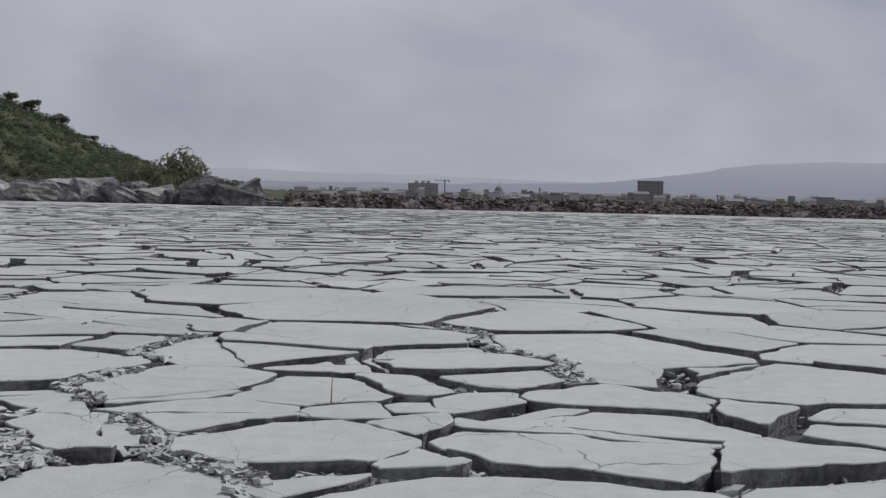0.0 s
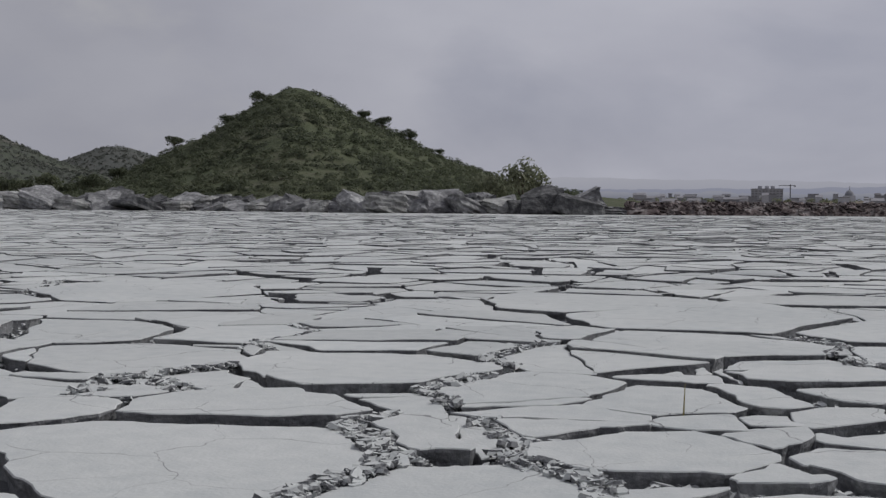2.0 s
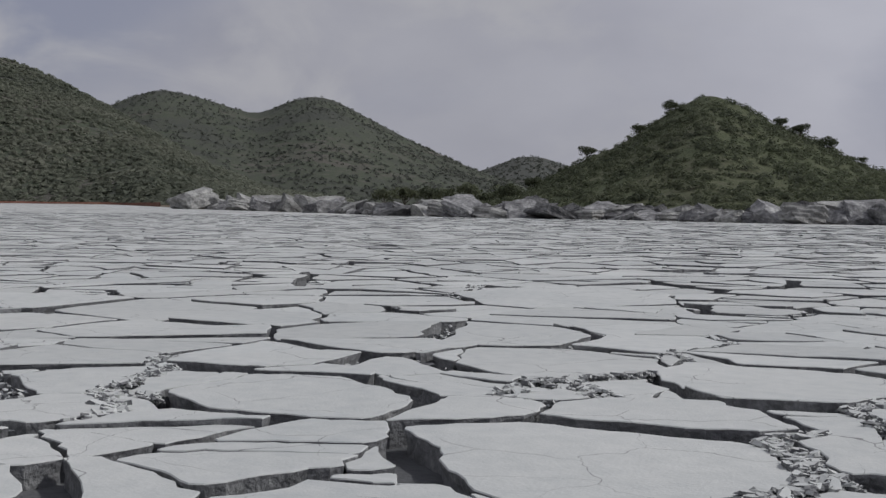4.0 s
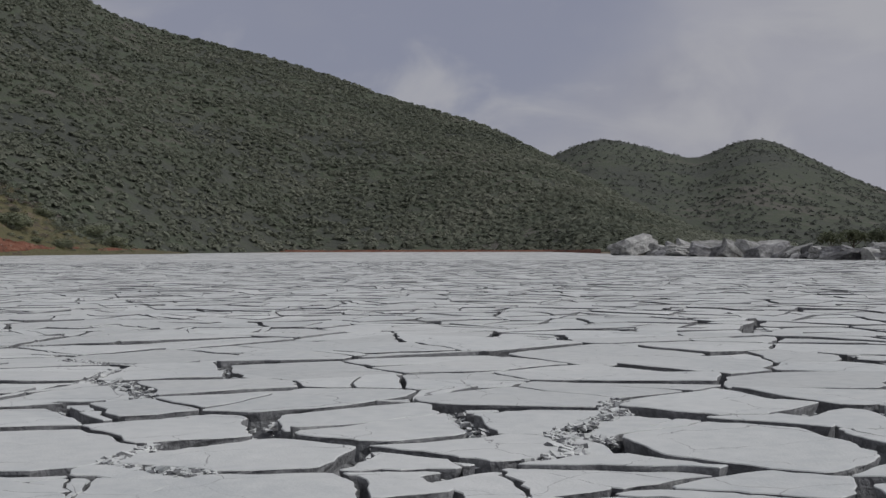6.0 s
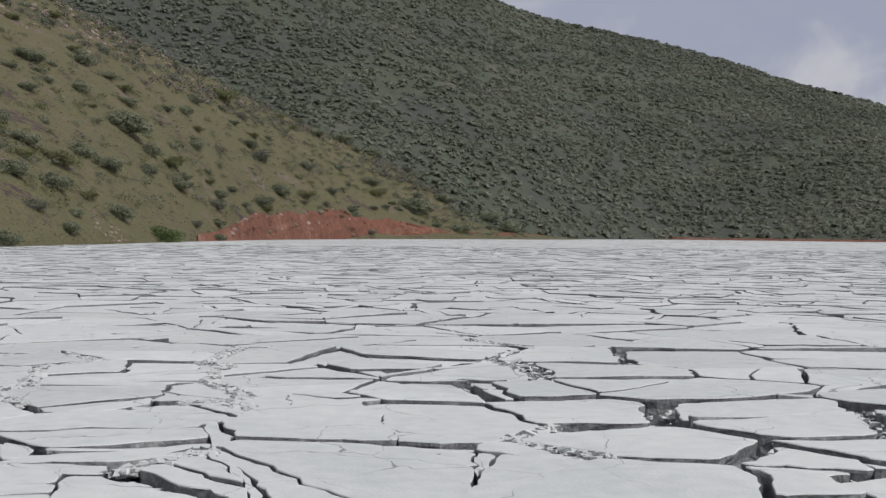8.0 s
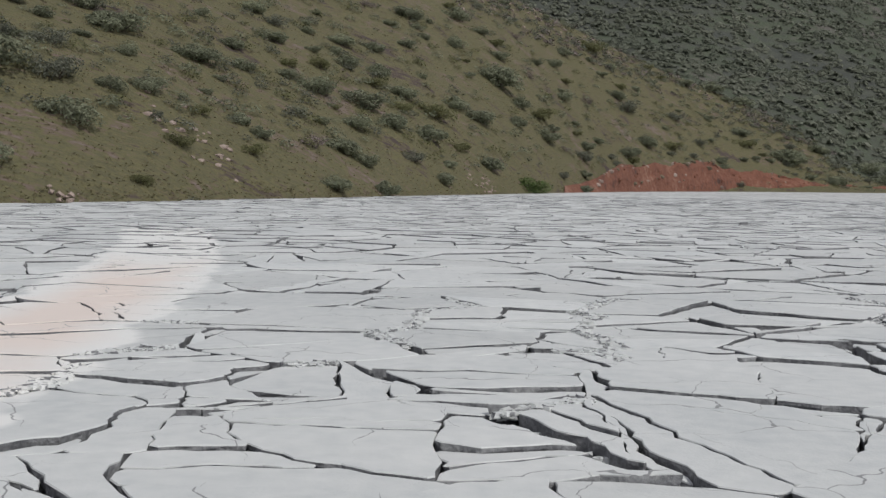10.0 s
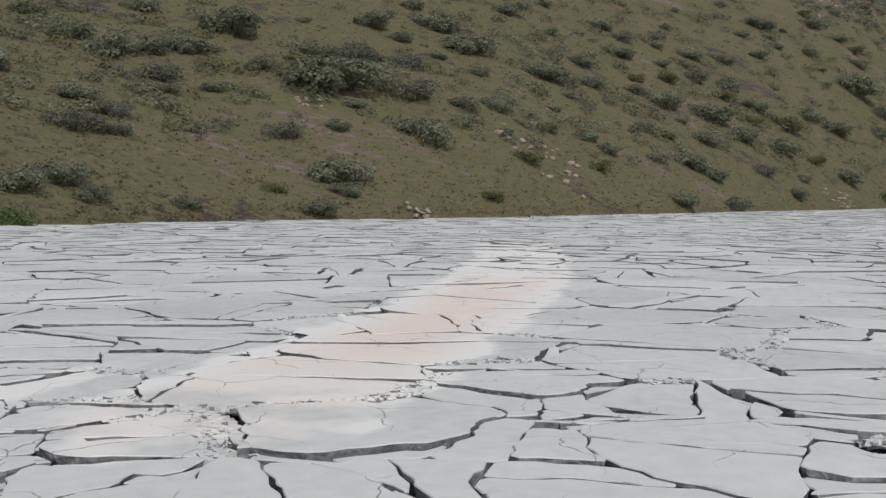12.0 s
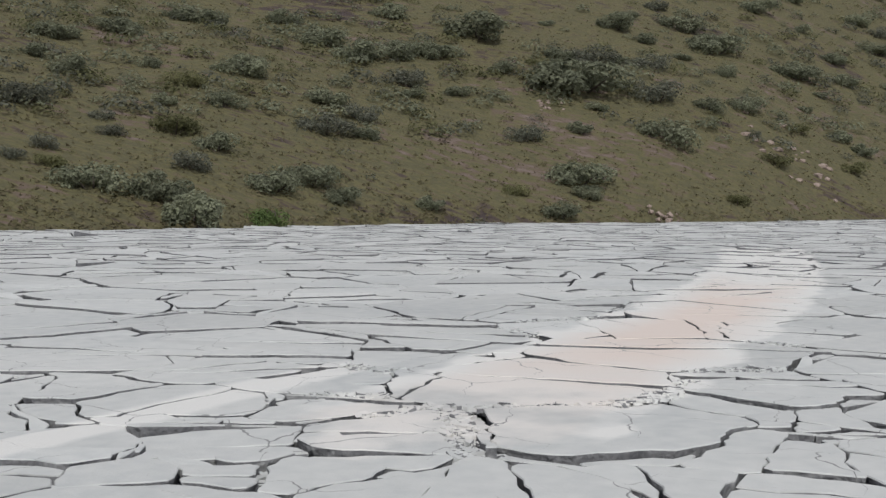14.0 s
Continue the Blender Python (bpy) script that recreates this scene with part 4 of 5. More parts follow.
def lay_plates():
    rest_v, rest_f, rest_s, count = [], [], [], 0
    for k, (r, poly, i) in enumerate(plates):
        rng = random.Random(i * 31 + k)
        az = math.degrees(math.atan2(-poly[0][0], poly[0][1]))
        if r > 40 and any(math.hypot(*q[:2]) > shore(az)[0] + 0.6 for q in poly):
            continue
        step = 0.15 if r < 13 else (0.30 if r < 24 else (0.5 if r < 45 else 1.0))
        pts = plate_outline(round_corners(poly) if r < 30 else [q[:2] for q in poly], step, 60.0 + i % 50)
        near = in_view(az) and 6.4 < r and count < 300
        v, f, s = plate_mesh(pts, rng, bevel=r < 30, rough=heaved(*poly[0][:2]))
        if near:
            count += 1
            c = Vector((sum(q[0] for q in pts) / len(pts), sum(q[1] for q in pts) / len(pts), 0))
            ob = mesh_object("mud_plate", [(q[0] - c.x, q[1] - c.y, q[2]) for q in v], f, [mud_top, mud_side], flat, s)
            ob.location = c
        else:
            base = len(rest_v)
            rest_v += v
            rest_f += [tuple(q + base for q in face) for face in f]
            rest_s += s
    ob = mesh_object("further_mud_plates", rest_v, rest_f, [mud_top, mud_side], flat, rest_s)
    tagged(ob, kind="stuff")


lay_plates()


def crumbs():
    """Broken lumps of crust that fill the seams and lie in the wide cracks, joined."""
    rng = random.Random(9)
    verts, faces, slots = [], [], []
    cells = {}
    for r, poly, i in plates:
        if r < 48:
            xs, ys = [q[0] for q in poly], [q[1] for q in poly]
            for a in range(int(min(xs) // 1), int(max(xs) // 1) + 1):
                for c in range(int(min(ys) // 1), int(max(ys) // 1) + 1):
                    cells.setdefault((a, c), []).append(poly)

    def on_plate(x, y, inset):
        for poly in cells.get((int(x // 1), int(y // 1)), ()):
            n = len(poly)
            if all((poly[(k + 1) % n][0] - poly[k][0]) * (y - poly[k][1]) - (poly[(k + 1) % n][1] - poly[k][1]) * (x - poly[k][0]) > inset * math.hypot(poly[(k + 1) % n][0] - poly[k][0], poly[(k + 1) % n][1] - poly[k][1]) for k in range(n)):
                return True
        return False

    def lump(px, py, size, z, inset, loose=0.22):
        if on_plate(px, py, inset):
            return
        x, y = warp(px, py)
        tilt = Euler((rng.gauss(0, loose), rng.gauss(0, loose), rng.uniform(0, 6.3))).to_matrix()
        k, high, base = rng.choice((5, 6, 6, 7)), size * rng.uniform(0.3, 0.7), len(verts)
        for lev in (0, 1):
            for q in range(k):
                a = 6.283 * q / k
                rad = size * rng.uniform(0.55, 1.2) * (1 - 0.15 * lev)
                p = tilt @ Vector((math.cos(a) * rad * 1.5, math.sin(a) * rad * 0.75, high * (lev - 0.5)))
                verts.append((x + p.x, y + p.y, z + p.z))
        faces.append(tuple(base + k + q for q in range(k)))
        slots.append(0)
        for q in range(k):
            faces.append((base + q, base + (q + 1) % k, base + k + (q + 1) % k, base + k + q))
            slots.append(rng.choice((0, 1, 1) if loose > 0.1 else (0, 0, 1)))

    # the seams between the plates of the plan, then loose pieces in their other wide cracks
    for (i, j), half in sorted(gaping.items()):
        ends = edge_between(i, j)
        if not ends:
            continue
        (ax, ay), (bx, by) = ends
        length, r = math.hypot(bx - ax, by - ay), math.hypot(ax + bx, ay + by) / 2
        seam, ahead = (i, j) in crumbled, ay > -0.25 * ax
        heap = 1.0 if seam else max(0.0, bumps(ax, ay, 0.35, 31.0)) ** 0.5 * 0.35
        for _ in range(int(length * heap * (420 if r < 13 else 260))):
            s, o = rng.uniform(-0.03, 1.03), rng.gauss(0, half * 0.75)
            if seam and not by_seam(ax + (bx - ax) * s, ay + (by - ay) * s):
                continue
            size = rng.choice((0.014, 0.02, 0.028, 0.038, 0.055)) * rng.uniform(0.8, 1.35)
            lump(ax + (bx - ax) * s - (by - ay) / length * o, ay + (by - ay) * s + (bx - ax) / length * o, size, (rng.uniform(-0.10, -0.005) if ahead else rng.uniform(-0.05, 0.0)) if seam else rng.uniform(-0.2, -0.08), 0.02, 0.22 if ahead else 0.09)
    for (ax, ay), (bx, by) in seam_lines:
        length = math.hypot(bx - ax, by - ay)
        if math.hypot(ax + bx, ay + by) < 44:
            continue
        for _ in range(int(length * 60)):
            s, o = rng.uniform(-0.04, 1.04), rng.gauss(0, 0.085)
            lump(ax + (bx - ax) * s - (by - ay) / length * o, ay + (by - ay) * s + (bx - ax) / length * o, rng.uniform(0.03, 0.07), rng.uniform(-0.12, -0.01), 0.03)
    for mx, my, ux, uy, d, w in wide_cracks:
        r = math.hypot(mx, my)
        if not 4.5 < r < 42 or not in_view(math.degrees(math.atan2(-mx, my))):
            continue
        heap = bumps(mx, my, 0.2, 31.0) + 0.25 * bumps(mx, my, 0.9, 35.0)
        if heap < 0.0:
            continue
        for _ in range(int(6 + 110 * heap * (1 if r < 22 else 0.4))):
            s, o = rng.uniform(-0.5, 0.5) * d * 0.75, max(-w, min(w, rng.gauss(0, w * 0.5)))
            size = min(w * 0.8, rng.choice((0.016, 0.025, 0.035, 0.05, 0.07)) * rng.uniform(0.8, 1.3))
            lump(mx + ux * s - uy * o, my + uy * s + ux * o, size, rng.uniform(-0.2, -0.05), 0.0)
    ob = mesh_object("crumbled_mud", verts, faces, [mud_top, mud_side], flat, slots)
    tagged(ob, kind="stuff")


crumbs()


# ---------------------------------------------------------------- plants
def part(name, verts, faces, mat, parent, label="", smooth=False):
    ob = mesh_object(name, verts, faces, [mat], parent, smooth=smooth)
    return tagged(ob, label)


def tube(verts, faces, p0, p1, r0, r1, sides=5):
    axis = (p1 - p0).normalized()
    u = axis.orthogonal().normalized()
    v = axis.cross(u)
    base = len(verts)
    for p, r in ((p0, r0), (p1, r1)):
        for q in range(sides):
            a = 6.2832 * q / sides
            verts.append(tuple(p + u * (r * math.cos(a)) + v * (r * math.sin(a))))
    for q in range(sides):
        j = (q + 1) % sides
        faces.append((base + q, base + j, base + sides + j, base + sides + q))


def leaves(verts, faces, centre, radii, count, size, rng):
    """Leaf sprays on and inside one lobe of a crown."""
    for _ in range(count):
        d = Vector((rng.gauss(0, 1), rng.gauss(0, 1), rng.gauss(0.25, 1))).normalized()
        k = rng.uniform(0.45, 1.08) ** 0.6
        p = centre + Vector((d.x * radii[0], d.y * radii[1], d.z * radii[2])) * k
        n = (d + Vector((rng.gauss(0, 0.35), rng.gauss(0, 0.35), rng.gauss(0.25, 0.35)))).normalized()
        u = n.orthogonal().normalized()
        u.rotate(Matrix.Rotation(rng.uniform(0, 6.3), 3, n))
        v = n.cross(u)
        s = size * rng.uniform(0.6, 1.4)
        b = len(verts)
        verts += [tuple(p - u * s), tuple(p - v * s * 0.45 + n * s * 0.15), tuple(p + u * s), tuple(p + v * s * 0.45 + n * s * 0.15)]
        faces.append((b, b + 1, b + 2, b + 3))


def plant(name, seed, leaf, label, category, lobes=7, spread=0.5, high=0.9, trunk=0.0, count=60, size=0.075, group="", clump=1.0):
    """A shrub or a tree about one metre across: stems and a crown of leaf sprays."""
    rng = random.Random(seed)
    root = tagged(new(name), label, category, group)
    tops = []
    for i in range(lobes):
        a, k = 6.283 * i / lobes + rng.uniform(-0.5, 0.5), spread * rng.uniform(0.35, 0.85)
        if i == 0:
            k = 0.05
        tops.append(Vector((math.cos(a) * k, math.sin(a) * k, trunk + high * (rng.uniform(0.32, 0.62) if trunk else rng.uniform(0.10, 0.5)) * (1.15 if i == 0 else 1.0) * (1 - 0.4 * k))))
    fork = Vector((rng.uniform(-0.04, 0.04), rng.uniform(-0.04, 0.04), trunk * 0.7))
    if trunk:
        v, f = [], []
        tube(v, f, Vector((0, 0, -0.12)), fork, 0.05, 0.035, 7)
        part("trunk", v, f, bark, root)
    for t in tops[::2]:
        v, f = [], []
        tube(v, f, fork if trunk else Vector((t.x * 0.1, t.y * 0.1, -0.1)), t, 0.022, 0.006, 5)
        part("limb" if trunk else "stem", v, f, bark, root)
    v, f = [], []
    for t in tops:
        k = rng.uniform(0.16, 0.30) * clump
        leaves(v, f, t, (k * 1.15, k * 1.15, k * 0.85), count, size, rng)
    part("crown", v, f, leaf, root)
    return root


used = {}


def place(kind, p, width, turn=0.0, tall=1.0):
    """Sets a plant of that kind (a list of variants) at p, that wide."""
    k = used.get(id(kind), 0)
    used[id(kind)] = k + 1
    m = Matrix.Translation(p) @ Matrix.Rotation(turn, 4, "Z") @ Matrix.Diagonal((width, width, width * tall, 1))
    if k < len(kind):
        kind[k].matrix_basis = m
        return kind[k]
    first = kind[k % len(kind)]
    return copy_thing(first, m @ Matrix.Diagonal([1 / s for s in first.scale] + [1]))


SLOPE = "shrubs on the grassy slope"
dark_shrubs = [plant("shrub", 100 + i, leaf_dark, "dark green leafy shrub on the grassy slope", "shrub", 11 + i % 4, 0.5, 0.75, 0, 190, 0.034, SLOPE, 0.8) for i in range(5)]
grey_shrubs = [plant("shrub", 140 + i, leaf_grey, "grey-green thorny shrub on the grassy slope", "shrub", 12, 0.5, 0.8, 0, 130, 0.032, SLOPE, 0.8) for i in range(3)]
bare_shrubs = [plant("shrub", 155 + i, leaf_bare, "leafless purplish-brown thorn shrub on the grassy slope", "shrub", 10, 0.48, 0.75, 0, 60, 0.03, SLOPE, 0.8) for i in range(2)]
olive_shrubs = [plant("shrub", 160 + i, leaf_olive, "low olive-green shrub on the grassy slope", "shrub", 12, 0.5, 0.7, 0, 140, 0.034, SLOPE, 0.8) for i in range(3)]
fresh_shrubs = [plant("shrub", 170 + i, leaf_fresh, "bright green leafy shrub at the water line", "shrub", 10, 0.45, 0.75, 0, 130, 0.036, SLOPE, 0.85) for i in range(2)]
trees = [plant("tree", 200 + i, leaf_cone, "small dark tree on the green hill", "tree", 7, 0.42, 0.85, 0.14, 80, 0.065, "trees on the green hill") for i in range(3)]
saplings = [plant("tree", 230 + i, leaf_dark, "thin young tree behind the boulders", "tree", 6, 0.36, 0.95, 0.3, 90, 0.06, "young trees behind the boulders") for i in range(2)]

# shrubs that stand out: heading, how far up the slope (0 to 1), width in metres
standing_dark = [(132.8, 0.033, 3.1), (130, 0.027, 2.7), (125.1, 0.035, 2.8), (123.3, 0.04, 2.6), (127.4, 0.068, 2.3), (127, 0.115, 2.2), (126.3, 0.155, 3.7), (134.4, 0.2, 3.5), (131.8, 0.212, 3.2), (133.7, 0.145, 2.7), (130.4, 0.163, 1.6), (129.8, 0.113, 1.5),
                 (122.4, 0.125, 2.8), (120.6, 0.087, 1.7), (121.7, 0.025, 1.9), (128.5, 0.01, 2.9), (117.7, 0.02, 1.5), (111.6, 0.014, 2.1), (110.9, 0.049, 3.9), (110.4, 0.032, 1.9), (106.8, 0.095, 4.5), (110.8, 0.101, 1.8), (109.9, 0.126, 1.6), (111.2, 0.153, 7.8),
                 (114.3, 0.174, 2.2), (115.7, 0.229, 5.9), (119.3, 0.2, 3.6), (118.3, 0.206, 3.2), (117.4, 0.2, 3.4), (120.9, 0.197, 4.3), (122.9, 0.219, 3.9), (119.6, 0.261, 3.3), (118.5, 0.146, 1.8), (116.5, 0.149, 1.8), (103.3, 0.143, 2.9)]
standing_dark_higher = [(99.2, 0.122, 2), (98.3, 0.103, 2.2), (101.4, 0.228, 5), (104.9, 0.253, 5.5), (106.3, 0.291, 4.5), (104.3, 0.202, 2), (99.2, 0.237, 3), (97.8, 0.335, 3.8), (99.7, 0.287, 3.1), (102.9, 0.365, 4.4), (109.2, 0.268, 4.2), (124.5, 0.261, 3.1),
                        (128.1, 0.25, 4.5), (95.8, 0.24, 4.9), (93.7, 0.223, 5.9), (92.3, 0.182, 4.4), (90.6, 0.162, 4.6), (94.1, 0.167, 4.1), (94.6, 0.096, 3.7), (93.5, 0.072, 2.8), (89.8, 0.044, 3.2), (92.5, 0.015, 2.7), (95, 0.027, 3.3), (87.8, 0.095, 4.1),
                        (88.2, 0.231, 5.4), (86.5, 0.272, 4), (85.1, 0.233, 4.7), (81.5, 0.268, 5.2), (80.6, 0.345, 5.6), (91.9, 0.276, 4.1), (93, 0.33, 4.2), (94.5, 0.319, 4)]
standing_dark_beyond = [(94.8, 0.416, 4.4), (93.2, 0.423, 3.6), (91.7, 0.597, 5.4), (89.4, 0.532, 4.3), (89.4, 0.672, 6), (88.3, 0.639, 3.6), (87.6, 0.429, 8.5), (87.4, 0.532, 4), (84.9, 0.659, 4), (84.4, 0.753, 4.3), (83.5, 0.017, 4.6), (82, 0.604, 5.1),
                        (84.4, 0.476, 4.4), (86.4, 0.352, 4.3), (89.4, 0.267, 4.4), (76.4, 0.624, 5.9), (74.3, 0.451, 10.2), (73, 0.725, 6.4), (76.3, 0.997, 6.4), (77.7, 0.998, 7.2), (78.9, 0.943, 5.2), (71, 0.675, 9.2), (70, 0.498, 9.1), (72.2, 0.208, 5.9)]
standing_grey = [(132.1, 0.077, 1.3), (132.5, 0.092, 1.3), (128.5, 0.049, 2.1), (135.8, 0.104, 3.1), (122.5, 0.092, 3.4), (120.8, 0.107, 2.4), (113.2, 0.092, 2.7), (110.2, 0.193, 4.2), (118.8, 0.163, 3.2), (107.3, 0.144, 4.5), (107.6, 0.195, 3.3), (134.9, 0.063, 1.5),
                 (136.3, 0.054, 1.2), (91.3, 0.098, 3.1), (83.4, 0.158, 4.5), (81.5, 0.533, 7.2), (79.3, 0.582, 5.5)]
standing_olive = [(129.3, 0.083, 2.7), (128.8, 0.139, 2.3), (113.6, 0.035, 1.6), (103.6, 0.027, 1.7), (101.1, 0.121, 2.1), (98.7, 0.072, 2.3), (134.6, 0.049, 1.5), (89.1, 0.142, 3.2), (85.5, 0.317, 5.4), (87.6, 0.6, 4.2), (83.2, 0.879, 7.8),
                  (90.4, 0.233, 5), (79.4, 0.336, 5.1), (76.1, 0.512, 5.8)]
standing_fresh = [(125.2, 0.008, 2), (85.8, 0.016, 5.1)]


def scatter_near():
    rng = random.Random(12)
    taken = [(a, s) for a, s, _ in standing_dark + standing_dark_higher + standing_dark_beyond + standing_grey + standing_olive + standing_fresh]
    made = 0
    while made < 250:
        az, s = rng.uniform(70, 138), rng.uniform(0.02, 1.0)
        foot, crest, _ = near_hill.shape(az)
        p = near_hill.at(az, s)
        # thicker on the shoulder and higher up
        want = 0.3 + 0.5 * s + 1.1 * bumps(p.x, p.y, 0.03, 51) + (0.8 if 74 < az < 99 else 0)
        if rng.random() > want or any(abs(a - az) < 1.0 and abs(b - s) < 0.03 for a, b in taken):
            continue
        taken.append((az, s))
        kind = rng.choice((dark_shrubs, dark_shrubs, dark_shrubs, grey_shrubs, olive_shrubs, bare_shrubs))
        place(kind, p - Vector((0, 0, 0.15)), rng.uniform(1.2, 3.0) if az > 99 else rng.uniform(2.0, 4.4), rng.uniform(0, 6.3), rng.uniform(0.65, 0.9))
        made += 1


for rows, kind in ((standing_dark, dark_shrubs), (standing_dark_higher, dark_shrubs), (standing_dark_beyond, dark_shrubs), (standing_grey, grey_shrubs), (standing_olive, olive_shrubs), (standing_fresh, fresh_shrubs)):
    for az, s, width in rows:
        place(kind, near_hill.at(az, s) - Vector((0, 0, 0.08 * width)), width * 1.2, az, 0.9 if width < 3 else 0.74)
scatter_near()


def thicket(name, hill, spans, count, size, mats, label, seed, quads=13, tall=0.75, low=0.0, patch=0.02, leaf=0.34, even=0.55):
    """Scrub too thick to count, joined: each bush is a loose clump of leaf sprays."""
    rng = random.Random(seed)
    verts, faces, slots = [], [], []
    done = 0
    while done < count:
        az, s = rng.uniform(*spans), low + (1.02 - low) * rng.random() ** 0.85
        p = hill.at(az, s)
        if rng.random() > even + 0.9 * bumps(p.x, p.y, patch, seed):
            continue
        done += 1
        w = size * rng.uniform(0.5, 1.35)
        slot = rng.randrange(len(mats))
        for _ in range(quads):
            d = Vector((rng.gauss(0, 1), rng.gauss(0, 1), abs(rng.gauss(0, 0.9)))).normalized() * rng.uniform(0.7, 1)
            q = p + Vector((d.x * w * 0.5, d.y * w * 0.5, d.z * w * tall * 0.75))
            n = (d + Vector((rng.gauss(0, 0.2), rng.gauss(0, 0.2), rng.gauss(0.5, 0.2)))).normalized()
            u = n.orthogonal().normalized()
            u.rotate(Matrix.Rotation(rng.uniform(0, 6.3), 3, n))
            v = n.cross(u)
            k = w * leaf * rng.uniform(0.6, 1.3)
            b = len(verts)
            verts += [tuple(q - u * k), tuple(q - v * k * 0.6), tuple(q + u * k), tuple(q + v * k * 0.6)]
            faces.append((b, b + 1, b + 2, b + 3))
            slots.append(slot)
    ob = mesh_object(name, verts, faces, mats, None, slots)
    return tagged(ob, label, "scrub", kind="stuff")


thicket("hillside_scrub", big_hill, (39, 92), 23000, 3.5, [leaf_far], "dense dark scrub covering the big hillside", 61, 18, 0.5, leaf=0.27, even=1.0)
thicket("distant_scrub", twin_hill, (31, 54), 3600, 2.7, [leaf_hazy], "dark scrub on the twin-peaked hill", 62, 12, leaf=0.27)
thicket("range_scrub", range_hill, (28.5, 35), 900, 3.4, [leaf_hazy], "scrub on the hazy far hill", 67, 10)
thicket("green_hill_scrub", cone_hill, (9, 33), 2700, 2.2, [leaf_cone], "green bushes covering the conical hill", 63, 36, 0.6, patch=0.05, leaf=0.12, even=0.75)
thicket("low_scrub", near_hill, (69, 138), 1500, 1.0, [leaf_grey, leaf_olive, grass_blade], "low scrub and tufts on the grassy slope", 64, 44, 0.45, patch=0.06, leaf=0.075)


thicket("slope_scrub", near_hill, (69, 138), 2900, 2.3, [leaf_dark, leaf_dark, leaf_grey, leaf_olive], "clumps of shrubs on the grassy slope", 65, 96, 0.5, low=0.09, patch=0.035, leaf=0.06)
thicket("crest_scrub", near_hill, (69, 97), 950, 2.3, [leaf_grey, leaf_bare, leaf_far], "grey scrub along the crest of the near slope", 66, 44, 0.6, low=0.76, patch=0.03, leaf=0.1)


def grass_tufts():
    """Dry grass that roughens the near slope."""
    rng = random.Random(71)
    verts, faces = [], []
    for _ in range(24000):
        az = rng.uniform(72, 138)
        p = near_hill.at(az, rng.random() ** 1.4 * 0.7)
        for _ in range(3):
            a, h, w = rng.uniform(0, 6.3), rng.uniform(0.05, 0.17), rng.uniform(0.05, 0.16)
            q = p + Vector((rng.gauss(0, 0.22), rng.gauss(0, 0.22), -0.03))
            u = Vector((math.cos(a) * w, math.sin(a) * w, 0))
            b = len(verts)
            verts += [tuple(q - u), tuple(q + u), tuple(q + Vector((rng.gauss(0, 0.12), rng.gauss(0, 0.12), h)))]
            faces.append((b, b + 1, b + 2))
    tagged(mesh_object("slope_grass", verts, faces, [grass_blade]), "dry olive grass on the near slope", "grass", kind="stuff")


grass_tufts()
for az, s, width in ((24.25, 0.99, 4.2), (19.35, 0.965, 4.0), (18.5, 0.96, 4.4), (17.3, 0.95, 4.4), (15.9, 0.99, 2.6), (28.0, 0.97, 4.6), (29.2, 0.99, 1.8), (25.6, 0.93, 4.0), (30.5, 0.85, 4.6), (31.6, 0.8, 5.0)):
    place(trees, cone_hill.at(az, s), width, az, 0.95)
for az, r, width in ((13.3, 150, 3.4), (12.0, 146, 4.7), (11.4, 150, 3.8), (12.7, 160, 2.8), (14.0, 160, 3.4)):
    place(saplings, heading(az, r, 0.1), width, az, 1.15)


wood = [plant("tree", 260 + i, leaf_cone, "dark leafy tree at the foot of the far hills", "tree", 7, 0.45, 0.8, 0.2, 60, 0.07, "trees at the foot of the far hills") for i in range(2)]
for az, r, width in ((31.6, 300, 6.0), (32.6, 330, 5.0), (33.6, 320, 6.5), (34.5, 340, 6.0), (35.3, 320, 5.5), (36.4, 340, 6.5), (37.4, 330, 5.0), (30.7, 280, 4.0)):
    place(wood, heading(az, r, 0.0), width * 1.3, az, 0.95)


